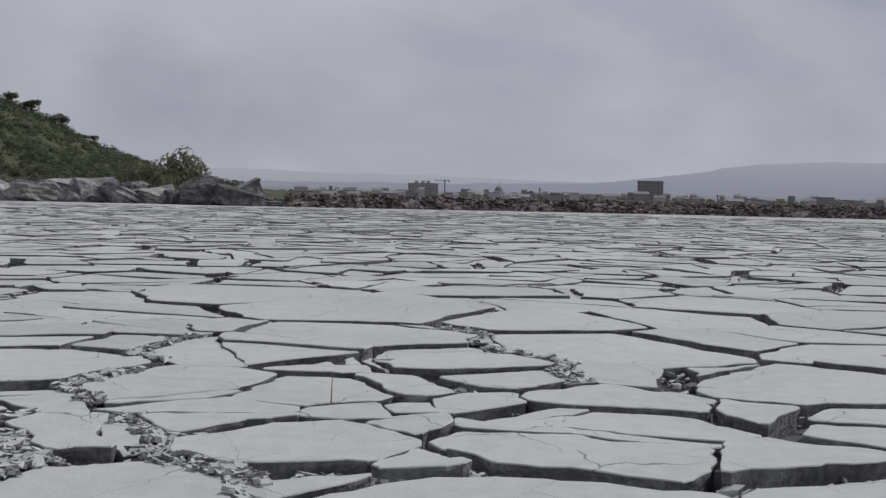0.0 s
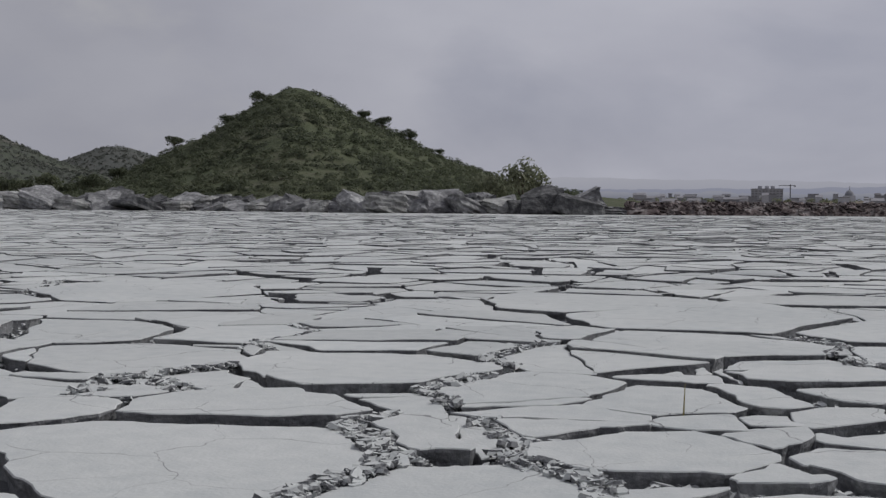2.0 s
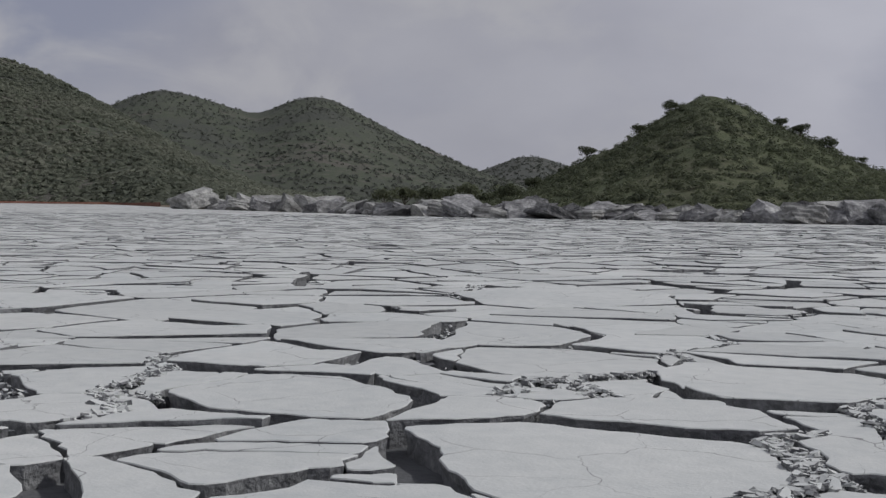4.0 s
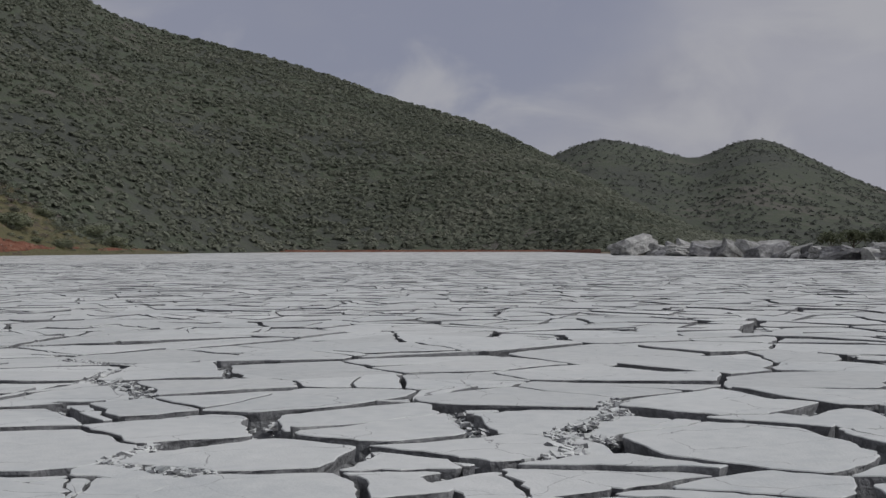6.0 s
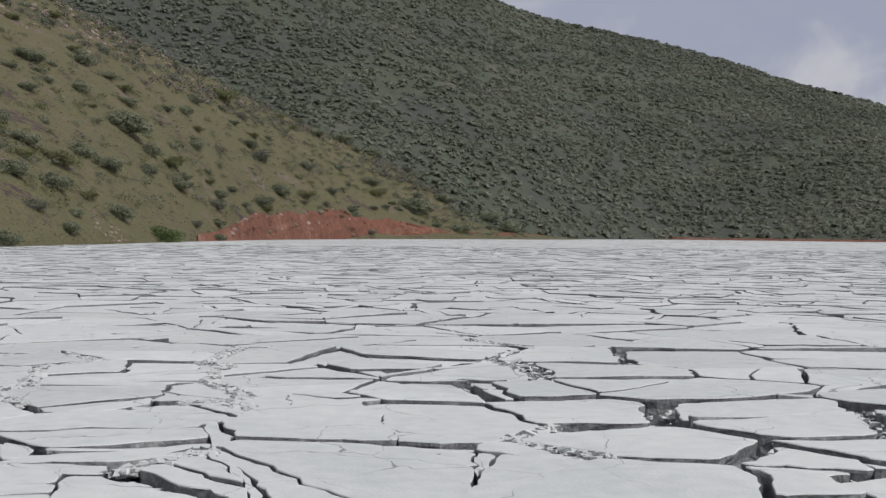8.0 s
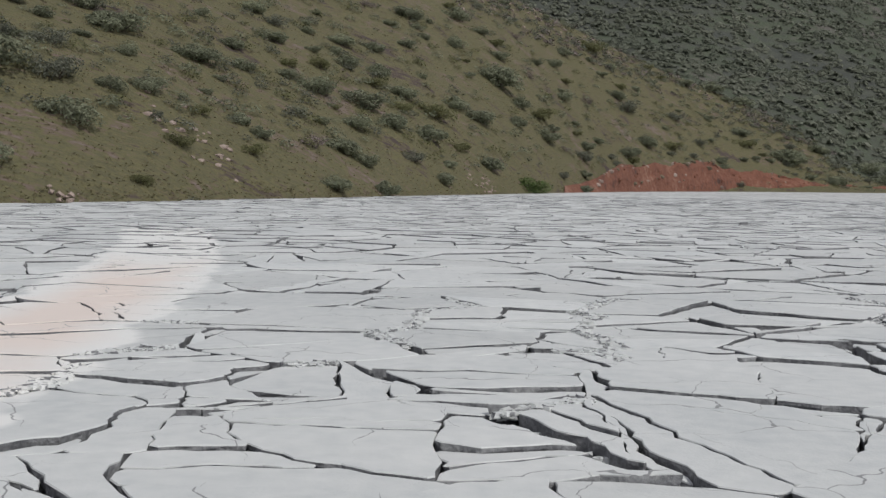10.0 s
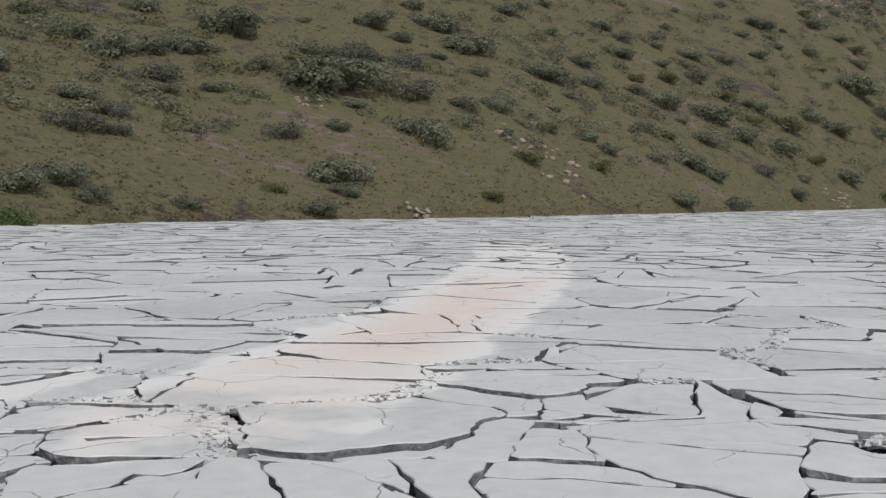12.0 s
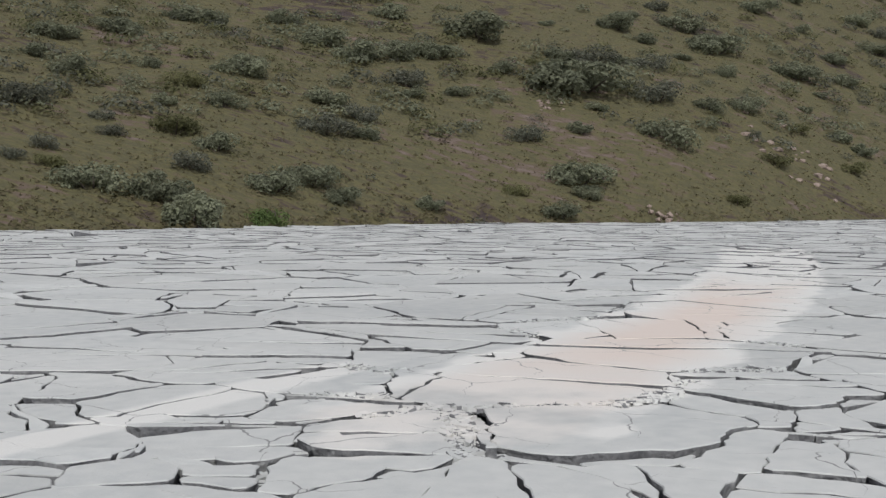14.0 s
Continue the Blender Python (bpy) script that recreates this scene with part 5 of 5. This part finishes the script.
# ---------------------------------------------------------------- boulders, bund, red bank
def boulder_mesh(seed, layered=False, mat=None):
    """A block broken along flat faces, some of it in ledges."""
    rng = random.Random(seed)
    bm = bmesh.new()
    bmesh.ops.create_cube(bm, size=1.0)
    for k in range(11):
        if k < 3:
            n = Vector((rng.gauss(0, 0.3), rng.gauss(0, 0.3), 1)).normalized()
            d = rng.uniform(0.34, 0.46)
        else:
            n = Vector((rng.gauss(0, 1), rng.gauss(0, 1), rng.gauss(0.15, 0.45))).normalized()
            d = rng.uniform(0.30, 0.52)
        bmesh.ops.bisect_plane(bm, geom=bm.verts[:] + bm.edges[:] + bm.faces[:], plane_co=n * d, plane_no=n, clear_outer=True)
        rim = [e for e in bm.edges if e.is_boundary]
        if rim:
            bmesh.ops.holes_fill(bm, edges=rim, sides=0)
    bmesh.ops.triangulate(bm, faces=bm.faces[:])
    for _ in range(3):
        long = [e for e in bm.edges if e.calc_length() > 0.15]
        bmesh.ops.subdivide_edges(bm, edges=long, cuts=1)
        bmesh.ops.triangulate(bm, faces=bm.faces[:])
    for v in bm.verts:
        p = v.co.copy()
        p *= 1 + 0.10 * noise.noise(p * 3.0 + Vector((seed, 0, 0))) + 0.05 * noise.noise(p * 9.0 + Vector((0, seed, 0)))
        # beds in the rock
        lie = p.z * (4.2 if layered else 2.3) + 0.5 * p.x + 0.3 * noise.noise(p * 2 + Vector((0, 0, seed)))
        ledge = (0.17 if layered else 0.07) * ((lie + seed * 0.37) % 1.0 - 0.5)
        p.x *= 1 - ledge
        p.y *= 1 - ledge
        v.co = p
    bmesh.ops.recalc_face_normals(bm, faces=bm.faces[:])
    me = bpy.data.meshes.new("boulder")
    bm.to_mesh(me)
    bm.free()
    me.materials.append(mat or rock_grey)
    return me


boulder_kinds = [boulder_mesh(300 + i, i % 3 == 0) for i in range(12)]
pale_kinds = [boulder_mesh(320 + i, i % 2 == 0, rock_pale) for i in range(6)]


def boulder(az, r, w, h, k, sink=0.12, turn=None):
    pale = (k * 7) % 10 < (6 if az > 35 else 3 if az > 16 else 1)
    ob = new("boulder", pale_kinds[k % len(pale_kinds)] if pale else boulder_kinds[k % len(boulder_kinds)])
    turn = radians(az) + (turn if turn is not None else (k * 1.7) % 3)
    base = -0.1 if sink < 0.5 else sink
    z = base + h * 0.5 - h * 0.12
    lean = 0.4 * math.sin(k * 2.3)
    ob.matrix_basis = Matrix.Translation(heading(az, r, z)) @ Matrix.Rotation(turn, 4, "Z") @ Matrix.Rotation(lean, 4, "Y") @ Matrix.Diagonal((w * 1.18, w * 0.95, h * 1.25, 1))
    return tagged(ob, "big pale layered boulder on the pond's edge" if pale else "big dark grey boulder on the pond's edge", "boulder", "boulders along the pond's edge")


def boulders():
    rng = random.Random(33)
    az, k = 46.2, 0
    while az > 7.2:
        r = shore(az)[0] + 1.6
        w = rng.choice((1.6, 2.4, 3.4, 4.6)) * rng.uniform(0.85, 1.2)
        most = 1.3 if az < 9.5 else 2.7 if az < 20 else 1.9 + max(0.0, (az - 30) / 12)
        boulder(az, r + rng.uniform(-0.3, 0.8), w, min(most * rng.uniform(0.5, 0.85), w * rng.uniform(0.42, 0.7)), k)
        if az > 8:
            w2 = rng.uniform(2.6, 5.8)
            boulder(az - 0.3, r + 3.0, w2, min(most * rng.uniform(0.65, 1.05), w2 * rng.uniform(0.45, 0.7)), k + 3)
        if rng.random() < 0.15 and az > 9:
            w3 = rng.uniform(3.4, 5.0)
            boulder(az, r + 6.5, w3, min(most * 1.5, w3 * rng.uniform(0.45, 0.6)), k + 5)
        az -= math.degrees(w * 0.66 / r)
        k += 1


boulders()
boulder(46.1, 232, 6.5, 3.9, 2)
boulder(11.2, 119.5, 4.3, 3.0, 1)
boulder(9.6, 117.5, 4.6, 2.1, 7)
boulder(40.6, 184, 4.6, 2.6, 5)


def stony_bank():
    """The earth that the boulders lean on, added dark so their gaps read as shade."""
    verts, faces = [], []
    azs = np.arange(5.5, 46.9, 0.4)
    prof = ((1.6, -0.4), (3.0, 0.3), (5.5, 0.6), (8, 0.5), (14, -0.6))
    for az in azs:
        e = shore(az)[0]
        for d, z in prof:
            p = heading(az, e + d)
            verts.append((p.x, p.y, z + 0.35 * bumps(p.x, p.y, 0.35, 7)))
    m = len(prof)
    for i in range(len(azs) - 1):
        for j in range(m - 1):
            a = i * m + j
            faces.append((a, a + m, a + m + 1, a + 1))
    tagged(mesh_object("stony_bank", verts, faces, [rock_grey], smooth=True), "dark stony bank under the boulders", "bank", kind="structure")


stony_bank()


def bund():
    """The low bank of rubble on the far side of the pond."""
    rng = random.Random(41)
    verts, faces = [], []
    azs = np.arange(-34, 7.6, 0.4)
    prof = ((-0.5, -0.3), (0.6, 0.45), (1.8, 0.95), (3.4, 1.02), (5.5, 0.6), (9, -0.5))
    for az in azs:
        e = shore(az)[0]
        for d, z in prof:
            p = heading(az, e + d + 0.4 * bumps(az, d, 0.9, 3))
            verts.append((p.x, p.y, z + 0.18 * bumps(p.x, p.y, 0.4, 7)))
    m = len(prof)
    for i in range(len(azs) - 1):
        for j in range(m - 1):
            a = i * m + j
            faces.append((a, a + m, a + m + 1, a + 1))
    bank = tagged(mesh_object("bund", verts, faces, [rubble], smooth=True), "low bank of brown rubble closing the pond", "bank", kind="structure")
    verts, faces = [], []
    for _ in range(5200):
        az = rng.uniform(-33, 7.2)
        d = rng.uniform(-0.3, 4.2)
        e = shore(az)[0]
        z = np.interp(d, [q[0] for q in prof], [q[1] for q in prof])
        c = heading(az, e + d, z + rng.uniform(-0.05, 0.12))
        s = rng.choice((0.09, 0.14, 0.2, 0.3)) * rng.uniform(0.7, 1.4)
        b = len(verts)
        turn = Euler((rng.uniform(-0.6, 0.6), rng.uniform(-0.6, 0.6), rng.uniform(0, 6.3))).to_matrix()
        for sx, sy, sz in ((1, 0, 0), (-1, 0, 0), (0, 1, 0), (0, -1, 0), (0, 0, 1), (0, 0, -1)):
            q = turn @ Vector((sx * s * 1.3, sy * s, sz * s * 0.7)) * rng.uniform(0.75, 1.25)
            verts.append(tuple(c + q))
        for t in ((0, 2, 4), (2, 1, 4), (1, 3, 4), (3, 0, 4), (2, 0, 5), (1, 2, 5), (3, 1, 5), (0, 3, 5)):
            faces.append(tuple(b + q for q in t))
    tagged(mesh_object("rubble_stones", verts, faces, [rubble], bank), kind="stuff")


bund()


def red_bank():
    """The cut face of red earth at the foot of the near slope, running out into a low bank along the far shore."""
    top = curve_of([(47.6, -0.16), (60, -0.12), (69, -0.06), (72.5, 0.06), (73.6, 0.25), (75.2, 0.62), (77.8, 0.8), (79.9, 0.95), (81.6, 0.86), (82.6, 0.3), (83.2, 0.0), (84.2, -0.2)])
    verts, faces = [], []
    azs = np.arange(47.6, 84.3, 0.1)
    rows = 14
    for az in azs:
        e = shore(az)[0]
        h = max(0.25, 1.7 + (e + 4) * math.tan(radians(top(az)[0])))
        h *= 1 + 0.30 * bumps(az, 0, 0.9, 2) + 0.12 * bumps(az, 0, 2.6, 4)
        for j in range(rows):
            s = j / (rows - 1)
            p = heading(az, e - 1 + s * (5 + h * 0.35) + (1.5 * bumps(az * 1.6, s * 5, 0.8, 9) + 0.9 * bumps(az * 4, s * 9, 1.0, 29)) * min(1, h / 4))
            z = -0.4 + (h + 0.4) * min(1, s * 1.25) ** 0.8 + 0.5 * min(1, h / 4) * bumps(az * 3, s * 6, 1.0, 19)
            verts.append((p.x, p.y, z))
        p = heading(az, e + 10 + h)
        verts.append((p.x, p.y, -1.0))
    m = rows + 1
    for i in range(len(azs) - 1):
        for j in range(m - 1):
            a = i * m + j
            faces.append((a, a + m, a + m + 1, a + 1))
    tagged(mesh_object("red_bank", verts, faces, [red_earth], smooth=True), "eroded cut of bare red earth along the shore", "earth bank", kind="structure")


red_bank()


def cut_stones():
    """Stones and clods that stick out of the red cut."""
    rng = random.Random(58)
    bank = bpy.data.objects["red_bank"]
    me = bank.data
    kinds = []
    for k in range(4):
        bm = bmesh.new()
        bmesh.ops.create_icosphere(bm, subdivisions=1, radius=0.5)
        for v in bm.verts:
            v.co *= rng.uniform(0.65, 1.25)
        for mat in (pink_rock, dirt, red_earth):
            m = bpy.data.meshes.new("stone")
            bm.to_mesh(m)
            m.materials.append(mat)
            kinds.append(m)
        bm.free()
    tall = [v.co for v in me.vertices if v.co.z > 0.2 and 72.5 < math.degrees(math.atan2(-v.co.x, v.co.y)) < 82.8]
    for k in range(90):
        ob = new("stone", kinds[rng.randrange(len(kinds))])
        ob.parent = bank
        w = rng.choice((0.5, 0.7, 1.0, 1.6)) * rng.uniform(0.8, 1.3)
        ob.matrix_basis = Matrix.Translation(rng.choice(tall)) @ Matrix.Rotation(rng.uniform(0, 6.3), 4, "Z") @ Matrix.Diagonal((w, w * 0.8, w * 0.6, 1))


cut_stones()
for az, up, width in ((73.2, 0.3, 3.4), (74.3, 0.9, 2.6), (75.6, 1.1, 3.6), (77.0, 1.1, 2.4), (78.4, 1.2, 3.0), (79.4, 1.3, 2.6), (81.0, 1.35, 3.4), (82.1, 1.1, 3.0), (83.3, 0.25, 3.2), (84.3, 0.15, 2.8), (72.0, 0.2, 2.6), (70.8, 0.2, 3.0)):
    s = 0.004
    while math.degrees(math.atan2(near_hill.at(az, s).z - 1.7, near_hill.at(az, s).to_2d().length)) < up and s < 0.9:
        s += 0.004
    place(grey_shrubs if width < 3.1 else dark_shrubs, near_hill.at(az, s), width, az * 2, 0.8)


def outcrop(az, s, wide, label="pale pink rock outcrop on the grassy slope"):
    """A patch of broken rock lying in the slope."""
    rng = random.Random(int(az * 100))
    root = tagged(new("outcrop"), label, "rocks", "outcrops on the slope")
    root.location = near_hill.at(az, s)
    across = heading(az + 90)
    for _ in range(int(8 + wide * 2.5)):
        bm = bmesh.new()
        bmesh.ops.create_icosphere(bm, subdivisions=1, radius=rng.uniform(0.25, 1.0) * (0.3 + wide * 0.03))
        for v in bm.verts:
            v.co *= rng.uniform(0.7, 1.25)
            v.co.z *= 0.6
        o = rng.uniform(-0.5, 0.5) * wide
        p = root.location + across * o
        far = rng.gauss(0, wide * 0.4)
        a2 = math.degrees(math.atan2(-p.x, p.y))
        r2 = math.hypot(p.x, p.y) + far
        q = heading(a2, r2, near_hill.height(a2, r2)) - root.location
        me = bpy.data.meshes.new("rock")
        bm.to_mesh(me)
        bm.free()
        me.materials.append(pink_rock)
        ob = new("rock", me)
        ob.parent = root
        ob.location = q


for az, s, wide in ((112.1, 0.131, 2.1), (101.4, 0.088, 7.6), (107.0, 0.013, 2.4), (88.2, 0.037, 3.0), (87.8, 0.047, 2.3), (88.5, 0.905, 14.0), (92.3, 0.77, 10.7), (85.2, 0.93, 9.0), (78.6, 0.95, 6.0), (90.3, 0.85, 13.0), (94.4, 0.8, 12.0), (97.0, 0.76, 10.0), (86.8, 0.91, 11.0), (82.9, 0.95, 8.0)):
    outcrop(az, s, wide)


# ---------------------------------------------------------------- the town and the distance
# wall colours pulled towards blue-grey, as the haze over the town
wall_pale = material("hazed_plaster", [(0.42, 0.425, 0.46), (0.53, 0.535, 0.57)], 0.02, 0.2, 0.9, 0.0, per_object=0.25)
wall_dark = material("hazed_concrete", [(0.27, 0.275, 0.30), (0.34, 0.345, 0.37)], 0.02, 0.2, 0.9, 0.0, per_object=0.2)
roof_mat = material("metal_roof", [(0.20, 0.20, 0.22), (0.27, 0.26, 0.27)], 0.02, 0.2, 0.7, 0.0, per_object=0.3)
steel = material("painted_steel", [(0.16, 0.16, 0.17), (0.2, 0.2, 0.21)], 0.5, 5, 0.6, 0.0)
TOWN = 2300.0


def box(x0, x1, y0, y1, z0, z1):
    v = [(x, y, z) for z in (z0, z1) for x, y in ((x0, y0), (x1, y0), (x1, y1), (x0, y1))]
    return v, [(3, 2, 1, 0), (4, 5, 6, 7), (0, 1, 5, 4), (1, 2, 6, 5), (2, 3, 7, 6), (3, 0, 4, 7)]


def building(az, dist, wide, high, mat, storeys=0, pitched=False, label="pale low building in the distant town"):
    root = tagged(new("building"), label, "building", "buildings of the town")
    root.matrix_basis = Matrix.Translation(heading(az, dist, -9)) @ Matrix.Rotation(radians(az), 4, "Z")
    part("wall", *box(-wide / 2, wide / 2, -8, 8, 0, high), mat, root)
    if pitched:
        v = [(-wide / 2 - 0.6, -8.6, high), (wide / 2 + 0.6, -8.6, high), (wide / 2 + 0.6, 8.6, high), (-wide / 2 - 0.6, 8.6, high), (-wide / 2, 0, high + 3.2), (wide / 2, 0, high + 3.2)]
        part("roof", v, [(0, 1, 5, 4), (2, 3, 4, 5), (0, 4, 3), (1, 2, 5), (3, 2, 1, 0)], roof_mat, root)
    else:
        part("roof", *box(-wide / 2 - 0.5, wide / 2 + 0.5, -8.5, 8.5, high, high + 0.9), roof_mat, root)
    for s in range(storeys):
        z = 2.2 + s * (high - 2) / storeys
        n = int(wide / 6)
        for i in range(n):
            x = -wide / 2 + (i + 0.5) * wide / n
            part("window", *box(x - 1.7, x + 1.7, -8.12, -7.9, z, z + 1.7), steel, root)
    return root


def town():
    rng = random.Random(52)
    big = building(0.93, TOWN, 56, 25.5, wall_pale, 5, label="large pale unfinished block standing over the town")
    for x in (-12, 0, 10):
        part("roof_room", *box(x - 4, x + 3, -4, 4, 26, 31), wall_pale, big)
    building(-9.57, TOWN - 200, 43, 36, wall_dark, 7, label="dark grey office block standing over the town")
    building(-8.8, TOWN - 200, 18, 16, wall_dark, 3, label="dark grey annex beside the office block")
    for i in range(150):
        az = rng.uniform(-21, 7)
        d = rng.uniform(1500, 2900)
        building(az, d, rng.uniform(8, 22), rng.uniform(4, 10) + (d - 1500) / 300 + rng.choice((0, 0, 0, 4)), wall_pale if rng.random() < 0.55 else wall_dark, 0, rng.random() < 0.5)
    tower = tagged(new("church"), "domed church with a thin spire in the town", "church")
    tower.matrix_basis = Matrix.Translation(heading(-2.6, TOWN, -9))
    part("wall", *box(-10, 10, -10, 10, 0, 14), wall_pale, tower)
    v, f = [], []
    ring = [(8, 14), (7.5, 18), (5.5, 21.5), (2.5, 23.5), (0.6, 24.5), (0.35, 31)]
    for r, z in ring:
        for q in range(12):
            v.append((r * math.cos(q * 0.5236), r * math.sin(q * 0.5236), z))
    for j in range(len(ring) - 1):
        for q in range(12):
            f.append((j * 12 + q, j * 12 + (q + 1) % 12, j * 12 + 12 + (q + 1) % 12, j * 12 + 12 + q))
    part("dome", v, f, wall_dark, tower)
    crane = tagged(new("tower_crane"), "thin tower crane beside the large block", "crane")
    crane.matrix_basis = Matrix.Translation(heading(-0.08, TOWN, -9)) @ Matrix.Rotation(radians(-4), 4, "Z")
    part("mast", *box(-0.9, 0.9, -0.9, 0.9, 0, 34), steel, crane)
    part("jib", *box(-20, 9, -0.6, 0.6, 31.5, 32.6), steel, crane)
    part("counterweight", *box(6, 9, -1, 1, 29.5, 31.4), wall_dark, crane)
    for az, z in ((-4.5, 22), (-4.1, 18), (-12.6, 17), (-6.2, 15)):
        pole = tagged(new("mast"), "thin mast above the town's roofs", "mast")
        pole.location = heading(az, TOWN, -9)
        part("pole", *box(-0.8, 0.8, -0.8, 0.8, 0, z), steel, pole)
        part("head", *box(-1.6, 1.6, -1.2, 1.2, z - 3, z - 1), steel, pole)


town()


def town_trees():
    """Street and garden trees between the town's roofs, too many to count."""
    rng = random.Random(83)
    verts, faces = [], []
    for _ in range(520):
        p = heading(rng.uniform(-22, 7.5), rng.uniform(1900, 2900), -9)
        w, h = rng.uniform(6, 13), rng.uniform(5, 10)
        for _ in range(14):
            d = Vector((rng.gauss(0, 1), rng.gauss(0, 1), rng.gauss(0.3, 1))).normalized()
            q = p + Vector((d.x * w * 0.5, d.y * w * 0.5, h * 0.6 + d.z * h * 0.4))
            n = (d + Vector((rng.gauss(0, 0.3), rng.gauss(0, 0.3), 0.2))).normalized()
            u = n.orthogonal().normalized()
            u.rotate(Matrix.Rotation(rng.uniform(0, 6.3), 3, n))
            v, k, b = n.cross(u), w * rng.uniform(0.15, 0.3), len(verts)
            verts += [tuple(q - u * k), tuple(q - v * k * 0.7), tuple(q + u * k), tuple(q + v * k * 0.7)]
            faces.append((b, b + 1, b + 2, b + 3))
    tagged(mesh_object("town_trees", verts, faces, [leaf_dark]), "dark trees between the roofs of the town", "trees", kind="stuff")


town_trees()


def haze(name, dist, rows, colour, label, rough, fade=0.8):
    """A far ridge, so distant that only the air's colour is left of it."""
    m = bpy.data.materials.new(name)
    m.use_nodes = True
    nt = m.node_tree
    nt.nodes.clear()
    # haze put into a glowing colour, nearing the sky's at the crest
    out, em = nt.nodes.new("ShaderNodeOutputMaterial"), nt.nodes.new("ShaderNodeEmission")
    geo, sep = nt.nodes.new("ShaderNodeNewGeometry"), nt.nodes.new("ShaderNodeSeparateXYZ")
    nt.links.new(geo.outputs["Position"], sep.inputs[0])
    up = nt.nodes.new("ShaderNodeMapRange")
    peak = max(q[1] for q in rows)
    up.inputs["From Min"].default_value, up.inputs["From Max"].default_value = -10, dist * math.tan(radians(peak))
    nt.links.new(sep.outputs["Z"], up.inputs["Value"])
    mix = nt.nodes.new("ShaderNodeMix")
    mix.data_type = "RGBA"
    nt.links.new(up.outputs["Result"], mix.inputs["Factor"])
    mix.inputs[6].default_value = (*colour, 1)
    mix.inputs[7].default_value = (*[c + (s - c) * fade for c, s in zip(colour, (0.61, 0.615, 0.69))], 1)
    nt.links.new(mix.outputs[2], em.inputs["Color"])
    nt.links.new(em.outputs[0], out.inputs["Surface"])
    top = curve_of(rows)
    verts, faces = [], []
    azs = np.arange(rows[0][0], rows[-1][0] + 0.01, 0.2)
    for az in azs:
        e = top(az)[0] + rough * (bumps(az, 0, 0.8, 3) + 0.6 * bumps(az, 1, 3.1, 5))
        verts += [tuple(heading(az, dist, -30)), tuple(heading(az, dist, 1.7 + dist * math.tan(radians(e))))]
    for i in range(len(azs) - 1):
        faces.append((2 * i, 2 * i + 2, 2 * i + 3, 2 * i + 1))
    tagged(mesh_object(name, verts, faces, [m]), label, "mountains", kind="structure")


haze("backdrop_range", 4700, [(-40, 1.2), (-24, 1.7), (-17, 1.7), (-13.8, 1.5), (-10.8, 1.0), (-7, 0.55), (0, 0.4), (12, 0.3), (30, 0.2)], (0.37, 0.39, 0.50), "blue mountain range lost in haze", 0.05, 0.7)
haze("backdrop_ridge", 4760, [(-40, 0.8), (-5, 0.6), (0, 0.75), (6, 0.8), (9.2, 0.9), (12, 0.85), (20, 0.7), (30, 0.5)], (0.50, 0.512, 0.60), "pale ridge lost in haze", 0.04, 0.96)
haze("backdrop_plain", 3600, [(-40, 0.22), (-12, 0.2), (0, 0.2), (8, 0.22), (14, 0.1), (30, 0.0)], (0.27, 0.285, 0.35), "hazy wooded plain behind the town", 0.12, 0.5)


def stalk():
    root = tagged(new("dry_stalk"), "thin yellow stalk standing in a crack", "stalk")
    root.location = (-0.86, 10.1, -0.05)
    v, f = [], []
    tube(v, f, Vector((0, 0, 0)), Vector((0.01, 0, 0.28)), 0.008, 0.003, 5)
    part("stem", v, f, straw, root)


stalk()
